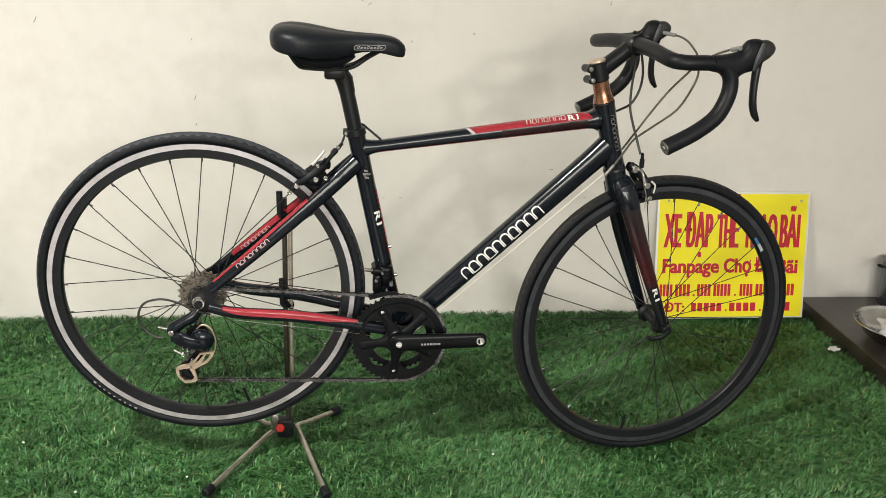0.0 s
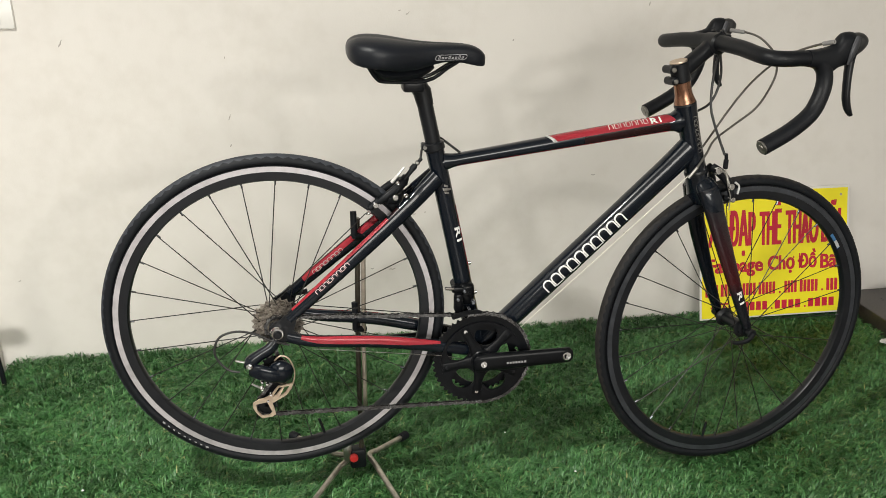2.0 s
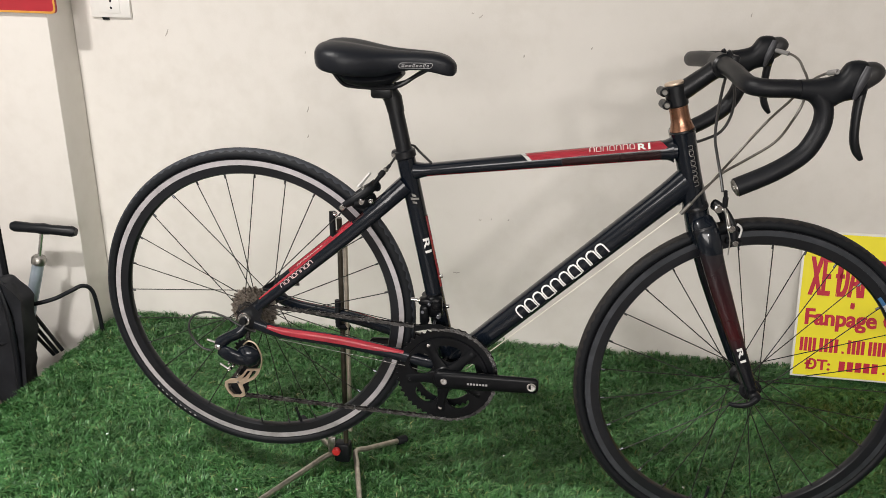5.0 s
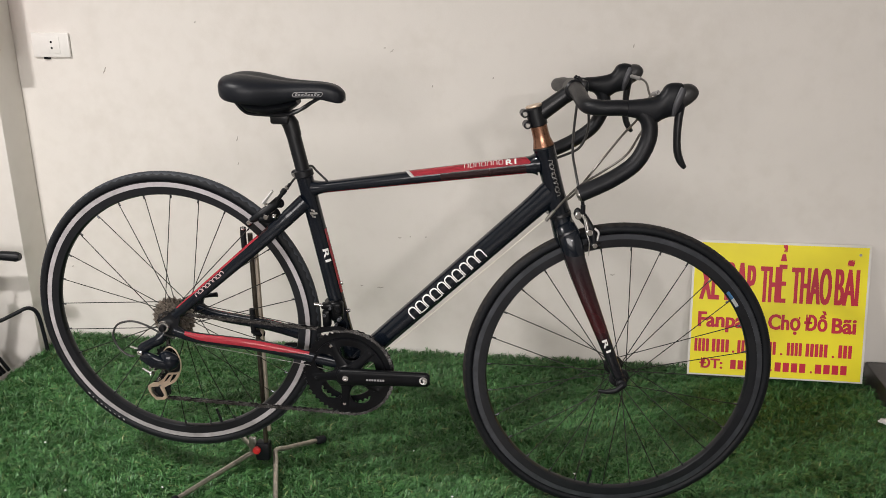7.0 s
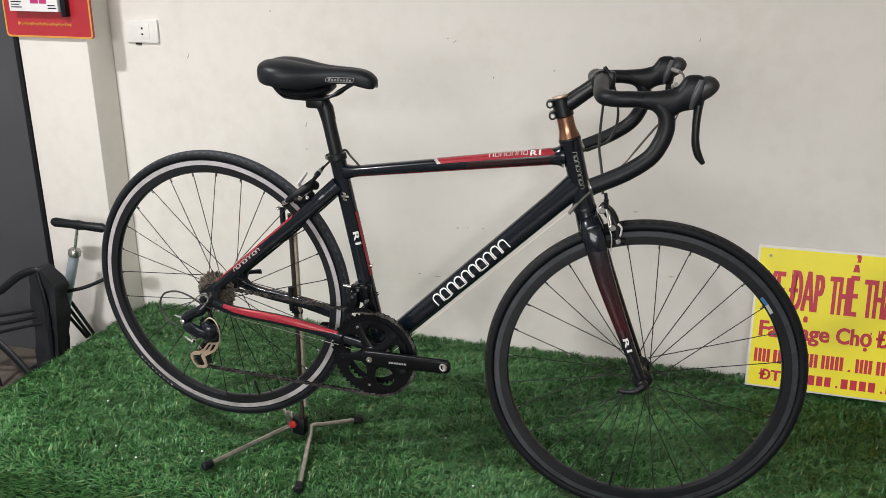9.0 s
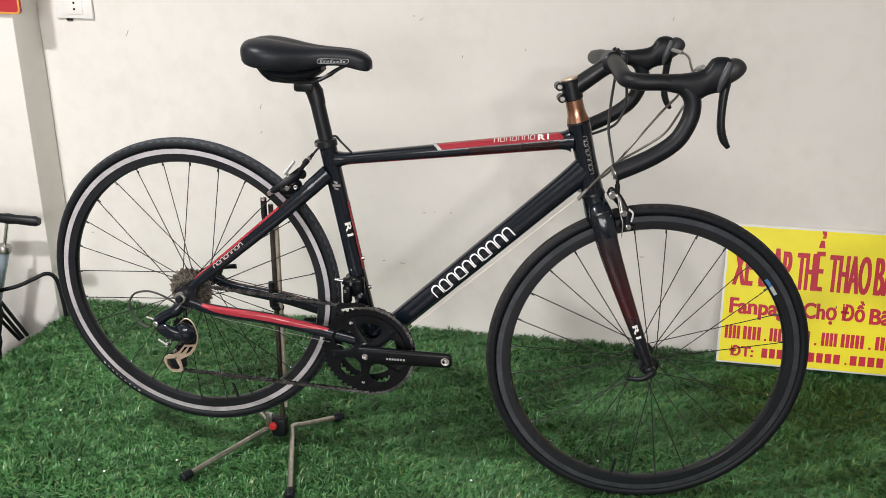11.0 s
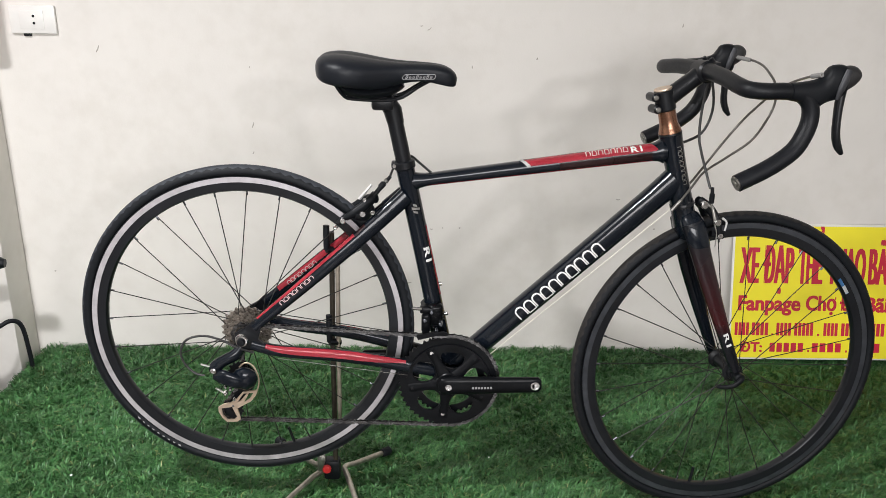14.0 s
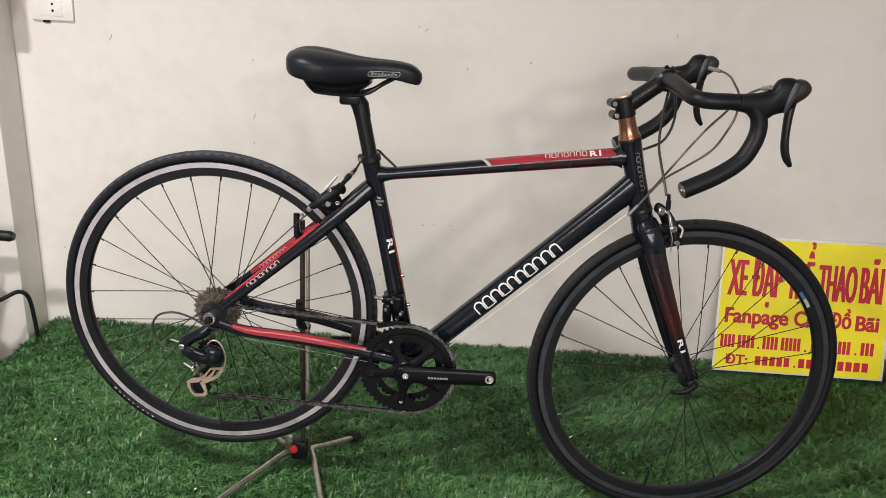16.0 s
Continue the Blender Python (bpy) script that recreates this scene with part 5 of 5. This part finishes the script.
for s in (-1, 1):
    part("brake_pad", rod((0.594, s * 0.021, 0.631), (0.622, s * 0.021, 0.626), 0.0066, 12), RUBBER, fb)
    part("pad_bolt", rod((0.607, s * 0.040, 0.630), (0.607, s * 0.021, 0.630), 0.0055, 12), CHROME, fb)
for c, r in (((0.573, -0.022, 0.690), 0.0075), ((0.594, -0.040, 0.660), 0.0065)):
    part("pivot_bolt", rod((c[0], c[1] - 0.010, c[2]), c, r, 14), CHROME, fb)
part("release_lever", sweep(curve_points([(0.604, -0.044, 0.668), (0.612, -0.046, 0.660), (0.610, -0.046, 0.644)], 4), [(0.0022, 0.004), (0.0018, 0.003)], 8), ALLOY, fb, "bright release lever")
part("barrel_adjuster", merge(rod((0.580, -0.040, 0.697), (0.579, -0.042, 0.716), 0.0050, 12), rod((0.579, -0.042, 0.716), (0.577, -0.043, 0.728), 0.0035, 12)), SATIN, fb)
part("cable_tail", sweep(curve_points([(0.580, -0.041, 0.697), (0.588, -0.044, 0.660), (0.594, -0.046, 0.640), (0.594, -0.046, 0.612)], 4), 0.0011, 6), WIRE, fb)

# cables at the front
for name, pts, r, m in (("shift_cable", [(0.699, -0.155, 0.955), (0.693, -0.125, 0.948), (0.692, -0.060, 0.929), (0.690, 0.005, 0.902), (0.684, 0.048, 0.873), (0.657, 0.058, 0.838), (0.624, 0.058, 0.793), (0.588, 0.050, 0.745), (0.562, 0.046, 0.712), (0.522, 0.031, 0.690)], 0.0023, CABLE_GREY),
                        ("shift_cable", [(0.680, 0.192, 0.943), (0.699, 0.155, 0.941), (0.706, 0.120, 0.936), (0.707, 0.085, 0.926), (0.711, 0.058, 0.908), (0.702, 0.026, 0.878), (0.686, 0.018, 0.843), (0.664, 0.022, 0.805), (0.622, 0.024, 0.772), (0.580, 0.014, 0.746), (0.552, -0.014, 0.726), (0.524, -0.030, 0.696)], 0.0023, CABLE_GREY),
                        ("brake_cable", [(0.566, 0.004, 0.925), (0.563, 0.010, 0.895), (0.560, 0.010, 0.850), (0.560, 0.004, 0.812), (0.566, -0.006, 0.782), (0.573, -0.022, 0.752), (0.577, -0.040, 0.728)], 0.0026, CABLE),
                        ("brake_cable", [(0.580, 0.034, 0.922), (0.589, 0.036, 0.880), (0.587, 0.038, 0.845), (0.573, 0.036, 0.817), (0.548, 0.030, 0.804), (0.510, 0.027, 0.790), (0.470, 0.020, 0.776)], 0.0026, CABLE)):
    run = part(name, sweep(curve_points(pts, 6), r, 8), m, BIKE)
    if name == "shift_cable":
        part("cable_ferrule", rod(pts[0], Vector(pts[0]).lerp(Vector(pts[1]), 0.85), 0.0042, 12), FERRULE, run, "grey cable ferrule")
for s in (-1, 1):
    part("cable_stop", rod((0.528, s * 0.030, 0.702), (0.512, s * 0.028, 0.680), 0.0038, 10), STEEL, BIKE)
    if s < 0:
        part("bare_shift_wire", sweep([(0.514, s * 0.026, 0.686), (0.330, s * 0.021, 0.512), (0.130, s * 0.012, 0.322)], 0.0010, 6), PALE_WIRE, BIKE)
part("bare_shift_wire", sweep([(0.110, -0.020, 0.296), (0.020, -0.050, 0.338), (-0.240, -0.066, 0.382)], 0.0008, 6), WIRE, BIKE)

# ---- the display stand ----
STAND_AT = (-0.150, 1.70, -0.012)
stand = thing("bicycle_stand", STAND_AT, "worn steel bicycle display stand with bent rod legs on the turf", "bicycle stand")


def at_stand(*p):
    return Vector((p[0] + 0.150, p[1] - 1.70, p[2] + 0.012))


post = part("post", sweep([at_stand(-0.150, 1.706, 0.040), at_stand(-0.149, 1.706, 0.30), at_stand(-0.142, 1.690, 0.605)], [0.0056, 0.0056, 0.0056], 16), STAND_DARK, stand, "worn dark post")
part("sliding_tube", sweep([at_stand(-0.138, 1.704, 0.10), at_stand(-0.137, 1.704, 0.30), at_stand(-0.131, 1.690, 0.575)], 0.0048, 14), PALE_TUBE, stand, "pale worn sliding tube")
for x, y, z, h in ((-0.150, 1.672, 0.575, 0.050), (-0.153, 1.694, 0.362, 0.060)):
    part("hook", merge(sweep(curve_points([at_stand(x, y, z), at_stand(x, y - 0.002, z + h * 0.5), at_stand(x, y, z + h)], 3), 0.0065, 12), sweep([at_stand(x, y, z), at_stand(x + 0.020, y + 0.012, z - 0.008)], 0.0075, 12)), RUBBER, stand, "rubber-coated hook")
part("joint_block", box(-0.026, 0.010, -0.006, 0.022, 0.030, 0.078, 0.006), MATT, stand)
part("clamp_knob", turned([(0.0075, 0), (0.0095, 0.002), (0.0095, 0.008), (0.006, 0.011)], along(at_stand(-0.168, 1.692, 0.052), at_stand(-0.168, 1.4, 0.052)), 20), RED_KNOB, stand, "red plastic knob")
part("bracket", box(-0.040, -0.022, -0.004, 0.004, 0.052, 0.092, 0.002), STEEL, stand)
legs = (((-0.304, 1.505, 0.020), (-0.200, 1.690, 0.030), (-0.178, 1.716, 0.036), (-0.205, 1.742, 0.030), (-0.300, 1.850, 0.018)),
        ((-0.060, 1.495, 0.012), (-0.122, 1.690, 0.030), (-0.132, 1.722, 0.034), (-0.112, 1.742, 0.030), (-0.044, 1.813, 0.016)))
for pts in legs:
    p = [at_stand(*q) for q in pts]
    line = [p[0], p[0].lerp(p[1], 0.5)] + curve_points(p[1:4], 5) + [p[3].lerp(p[4], 0.5), p[4]]
    leg = part("leg", sweep(line, 0.0062, 14, up=(0, 0, 1)), STAND, stand, "bent steel rod leg")
    for a, b in ((p[0], p[1]), (p[4], p[3])):
        d = (b - a).normalized()
        part("rubber_foot", sweep([a - d * 0.012, a - d * 0.009, a + d * 0.012, a + d * 0.014], [0.008, 0.0105, 0.0100, 0.0085], 16), RUBBER, leg, "black rubber foot")

# ---- the shop sign ----
SIGN_W, SIGN_H = 0.492, 0.401
SIGN_AT = Matrix.Translation((0.936, 2.306, 0.019)) @ Matrix.Rotation(radians(-12.9), 4, "X") @ Matrix.Rotation(radians(-0.6), 4, "Z")
sign = thing("shop_sign", SIGN_AT, "yellow printed shop sign with red letters leaning on the wall", "sign")
part("board", box(0, SIGN_W, 0, 0.004, 0, SIGN_H, 0.001), BOARD, sign, "white plastic board")
part("printed_face", box(0.006, SIGN_W - 0.007, -0.0012, -0.0002, 0.005, SIGN_H - 0.007), YELLOW, sign, "yellow printed face")
for words, x, z, w, h, bold in (("XE", 0.023, 0.227, 0.056, 0.107, 0.016), ("ĐẠP", 0.090, 0.227, 0.090, 0.107, 0.016), ("THỂ", 0.192, 0.226, 0.073, 0.107, 0.016), ("THAO", 0.278, 0.226, 0.112, 0.107, 0.016), ("BÃI", 0.398, 0.226, 0.066, 0.107, 0.016),
                          ("Fanpage", 0.023, 0.147, 0.183, 0.043, 0.024), ("Chợ", 0.221, 0.148, 0.090, 0.043, 0.024), ("Đồ", 0.321, 0.149, 0.064, 0.043, 0.024), ("Bãi", 0.397, 0.145, 0.067, 0.043, 0.024),
                          ("ĐT:", 0.034, 0.023, 0.066, 0.028, 0.024)):
    thick = h * (0.027 if bold < 0.02 else 0.018)
    glyphs = [letters(words, h, w - 2 * thick, bold if bold > 0.02 else 0.0) for k in range(3)]
    for k, g in enumerate(glyphs):
        bmesh.ops.translate(g, vec=(thick * k, -0.0003 * k, 0), verts=g.verts)
    part("lettering", merge(*glyphs), INK, sign, "red printed letters", at=Matrix.Translation((x, -0.0018, z)))
# the address and the number stay as plain bars
for z, h, runs in ((0.072, 0.038, ((0.017, 0.061), (0.067, 0.118), (0.125, 0.131), (0.139, 0.185), (0.192, 0.250), (0.260, 0.266), (0.278, 0.322), (0.330, 0.393), (0.403, 0.409), (0.420, 0.460))),
                   (0.023, 0.027, ((0.122, 0.226), (0.234, 0.239), (0.247, 0.338), (0.346, 0.351), (0.359, 0.452)))):
    for a, b in runs:
        if b - a < 0.01:
            part("printed_bar", box(a, b, -0.0020, -0.0014, z, z + 0.006), INK, sign)
            continue
        n = max(2, round((b - a) / (0.0115 if h > 0.03 else 0.0225)))
        for k in range(n):
            w = (b - a) / n
            part("printed_bar", box(a + w * k, a + w * (k + 0.74), -0.0020, -0.0014, z, z + h), INK, sign)
for x in (0.034, SIGN_W - 0.030):
    part("screw_hole", turned([(0.004, 0), (0.004, 0.0008), (0.002, 0.001)], along((x, -0.0012, SIGN_H - 0.028), (x, -1, SIGN_H - 0.028)), 14), SCUFF, sign)

# ---- socket, calendar ----
socket = thing("wall_socket", (-0.998, WALL_Y, 0.953), "white plastic wall socket with two pin holes", "socket")
part("face", box(-0.060, 0.060, -0.0105, -0.001, -0.036, 0.036, 0.003), PLATE, socket)
part("insert", box(-0.034, 0.030, -0.0120, -0.0095, -0.024, 0.024, 0.001), PLATE, socket)
for z in (0.009, -0.009):
    part("pin_hole", turned([(0.0035, 0), (0.0035, 0.0006), (0.001, 0.0007)], along((0.004, -0.0120, z), (0.004, -1, z)), 12), MATT, socket)
part("cable_stub", box(-0.030, -0.010, -0.006, -0.001, -0.043, -0.0355, 0.001), MATT, socket)

def rounded(x0, x1, z0, z1, r, n=5):
    """The outline of a rectangle with rounded corners."""
    out = []
    for cx, cz, start in ((x1 - r, z1 - r, 0), (x0 + r, z1 - r, 90), (x0 + r, z0 + r, 180), (x1 - r, z0 + r, 270)):
        out += [(cx + r * math.cos(radians(start + 90 * k / n)), cz + r * math.sin(radians(start + 90 * k / n))) for k in range(n + 1)]
    return out


CARD_W = 0.1640
cal = thing("wall_calendar", Matrix.Translation((-1.2470, 2.2700, 0.9370)) @ Matrix.Rotation(radians(0.5), 4, "Y"), "red wall calendar with gold border and a white tear-off block", "calendar")
part("backing_card", plate(rounded(-CARD_W, CARD_W, 0, 0.52, 0.012), -0.004, 0.004), CARD, cal, "glossy red backing card")
part("gold_border", plate(rounded(-CARD_W, CARD_W, 0, 0.52, 0.012), -0.0052, -0.0043, holes=(rounded(-CARD_W + 0.0055, CARD_W - 0.0055, 0.0055, 0.5145, 0.009),)), GOLD, cal, "gold border line")
part("tear_off_block", box(-0.112, 0.070, -0.034, -0.0045, 0.081, 0.30, 0.001), PAPER, cal, "white tear-off date block")
part("block_holder", box(0.072, 0.090, -0.026, -0.0045, 0.066, 0.30, 0.004), MATT, cal, "black plastic block holder")
for k in range(30):
    part("gold_script_bar", sweep([(-0.112 + 0.0068 * k, -0.0050, 0.038 + 0.002 * math.sin(k * 2.3)), (-0.109 + 0.0068 * k, -0.0050, 0.045 + 0.0025 * math.sin(k * 1.7 + 1))], (0.0010, 0.0018) if k % 7 else (0.0010, 0.0034), 6, up=(0, 1, 0)), GOLD, cal)
for x, z, w, h, m in ((-0.030, 0.105, 0.030, 0.040, MAGENTA), (0.004, 0.105, 0.026, 0.040, MAGENTA), (-0.104, 0.092, 0.040, 0.003, MATT), (-0.104, 0.100, 0.032, 0.003, MATT), (-0.104, 0.108, 0.040, 0.003, MATT), (0.034, 0.090, 0.030, 0.003, MATT), (0.034, 0.098, 0.026, 0.003, MATT)):
    part("date_bar", box(x, x + w, -0.0350, -0.0342, z, z + h), m, cal)

# ---- floor pump and bag beyond the turf ----
pump = thing("floor_pump", (-1.36, 2.15, LOW), "silver floor pump with black handle leaning on the pillar", "pump")


def at_pump(*p):
    return Vector((p[0] + 1.36, p[1] - 2.15, p[2] - LOW))


foot, neck, grip = at_pump(-1.325, 2.147, LOW + 0.02), at_pump(-1.187, 2.170, 0.261), at_pump(-1.166, 2.174, 0.346)
part("barrel", merge(sweep([foot, foot.lerp(neck, 0.5), neck], 0.0165, 24)), PUMP, pump, "silver pump barrel")
part("collar", sweep([foot.lerp(neck, 0.965), neck, neck + (neck - foot).normalized() * 0.006], [0.0200, 0.0205, 0.0165], 24), STEEL, pump)
part("piston_rod", rod(neck, grip, 0.0055, 14), CHROME, pump)
ga, gb = at_pump(-1.250, 2.160, 0.359), at_pump(-1.064, 2.180, 0.346)
part("handle", sweep([ga, ga.lerp(gb, 0.06), ga.lerp(gb, 0.38), ga.lerp(gb, 0.5), ga.lerp(gb, 0.62), ga.lerp(gb, 0.94), gb], [0.011, 0.0155, 0.0140, 0.0165, 0.0140, 0.0155, 0.011], 20), MATT, pump, "black plastic handle")
part("base_foot", box(-0.06, 0.12, -0.03, 0.03, 0.0, 0.022, 0.006), MATT, pump)
part("hose", sweep(curve_points([at_pump(-1.270, 2.125, LOW + 0.03), at_pump(-1.236, 2.130, -0.064), at_pump(-1.242, 2.130, 0.069), at_pump(-1.247, 2.130, 0.112), at_pump(-1.238, 2.128, 0.132), at_pump(-1.210, 2.132, 0.130), at_pump(-1.150, 2.150, 0.144), at_pump(-1.118, 2.185, 0.156), at_pump(-1.090, 2.21, 0.166), at_pump(-1.074, 2.23, 0.140), at_pump(-1.070, 2.24, 0.060), at_pump(-1.070, 2.245, 0.0)], 6), 0.0062, 12), RUBBER, pump, "black rubber hose")

for a, b in (((-1.236, 2.170, 0.078), (-1.178, 2.192, -0.046)), ((-1.244, 2.170, 0.047), (-1.196, 2.192, -0.056)), ((-1.254, 2.170, 0.022), (-1.208, 2.192, -0.064))):
    part("folded_rail", sweep([at_pump(*a), at_pump(*b)], 0.0058, 12), SATIN, pump)


def bag():
    """A narrow black nylon bag standing on end: a leaning rounded box with folds and a slumped top."""
    bm = bmesh.new()
    bmesh.ops.create_cube(bm, size=1.0)
    bmesh.ops.subdivide_edges(bm, edges=bm.edges[:], cuts=14, use_grid_fill=True)
    for v in bm.verts:
        p = v.co.copy()
        h = p.z + 0.5
        q = Vector((p.x * 0.092 + 0.215 + 0.046 * h, p.y * 0.062 - 0.036, 0.027 + h * (0.43 - 0.05 * p.x - 0.10 * p.x ** 2)))
        f = 0.003 * math.sin(q.z * 60 + 9 * noise.noise(q * 8)) + 0.010 * noise.noise(q * 9)
        v.co = q + Vector((p.x, p.y, 0)).normalized() * f
    return bm


sack = solo("black_bag", bag(), CLOTH, "narrow black nylon bag with looped straps on the floor", "bag", at=Matrix.Translation((-1.47, 2.10, LOW - 0.025)), smooth=60)
for pts, width in ((((0.268, -0.050, 0.425), (0.240, -0.062, 0.458), (0.179, -0.074, 0.437), (0.130, -0.078, 0.402), (0.088, -0.080, 0.375), (0.010, -0.080, 0.350), (-0.060, -0.080, 0.290), (-0.080, -0.078, 0.150), (-0.085, -0.075, 0.030)), 0.0125),
                   (((0.220, -0.062, 0.322), (0.140, -0.072, 0.304), (0.069, -0.076, 0.288), (-0.070, -0.078, 0.262)), 0.0060),
                   (((0.220, -0.064, 0.300), (0.140, -0.074, 0.278), (0.069, -0.078, 0.260), (-0.075, -0.078, 0.236)), 0.0070),
                   (((0.240, -0.064, 0.278), (0.140, -0.074, 0.252), (0.057, -0.078, 0.225), (-0.078, -0.078, 0.170)), 0.0055),
                   (((0.000, -0.082, 0.250), (0.052, -0.084, 0.200), (0.111, -0.084, 0.148), (0.157, -0.080, 0.092), (0.192, -0.074, 0.032)), 0.0140),
                   (((0.020, -0.080, 0.225), (0.026, -0.084, 0.120), (0.033, -0.084, 0.030)), 0.0065),
                   (((0.246, -0.070, 0.455), (0.268, -0.076, 0.350), (0.262, -0.074, 0.200), (0.244, -0.072, 0.040)), 0.0085)):
    part("strap", sweep(curve_points(pts, 5), (width, width * 0.6), 10, up=(0.3, 0, 1)), MATT, sack, "black webbing strap")

# ---- things on the granite step ----
basin = thing("steel_basin", (1.602, 2.085, 0.048), "shiny stainless steel basin holding crumpled white plastic", "basin")
part("bowl", lathe([(0.001, 0.002), (0.062, 0.002), (0.090, 0.018), (0.110, 0.050), (0.123, 0.054), (0.124, 0.052), (0.112, 0.047), (0.092, 0.015), (0.063, 0.0), (0.001, 0.0)], 64, closed=False), BASIN, basin, at=Matrix.Rotation(radians(90), 4, "X"))


def crumple(r, seed):
    bm = bmesh.new()
    bmesh.ops.create_icosphere(bm, subdivisions=4, radius=r)
    for v in bm.verts:
        d = v.co.normalized()
        v.co = d * (r * (0.85 + 0.45 * noise.noise(d * 2.2 + Vector((seed, 0, 0))) + 0.16 * noise.noise(d * 7)))
        v.co.z *= 0.5
    return bm


solo("crumpled_bag", crumple(0.068, 3.0), PAPER, "crumpled white plastic bag in the basin", "bag", at=Matrix.Translation((1.612, 2.080, 0.080)), smooth=80)
pot = thing("dark_pot", (1.768, 2.316, 0.048), "dark metal cooking pot standing on the step", "pot")
part("body", turned([(0.06, 0), (0.072, 0.004), (0.078, 0.15), (0.082, 0.153), (0.074, 0.153), (0.06, 0.02)], Matrix.Rotation(radians(90), 4, "X"), 40), GREY, pot)
part("handle", sweep(curve_points([(-0.076, -0.01, 0.135), (-0.10, -0.014, 0.146), (-0.118, -0.018, 0.150)], 4), [(0.004, 0.008), (0.005, 0.010)], 12), MATT, pot)
solo("paper_scrap", crumple(0.014, 8.0), PAPER, "small white paper scrap on the turf", "scrap", at=Matrix.Translation((1.425, 2.10, 0.012)) @ Matrix.Diagonal((1.3, 0.8, 1, 1)))
for x, y, r in ((-0.58, 1.53, 0.0035), (-0.50, 1.50, 0.003), (-0.36, 1.57, 0.003), (0.32, 1.62, 0.003), (-0.17, 1.90, 0.0035), (0.60, 1.75, 0.003), (-0.75, 1.72, 0.003), (0.20, 1.80, 0.0025)):
    solo("grass_litter", crumple(r, x * 9), PAPER, "tiny pale crumb lying in the turf", "litter", at=Matrix.Translation((x, y, 0.010)), group="crumbs in the turf")
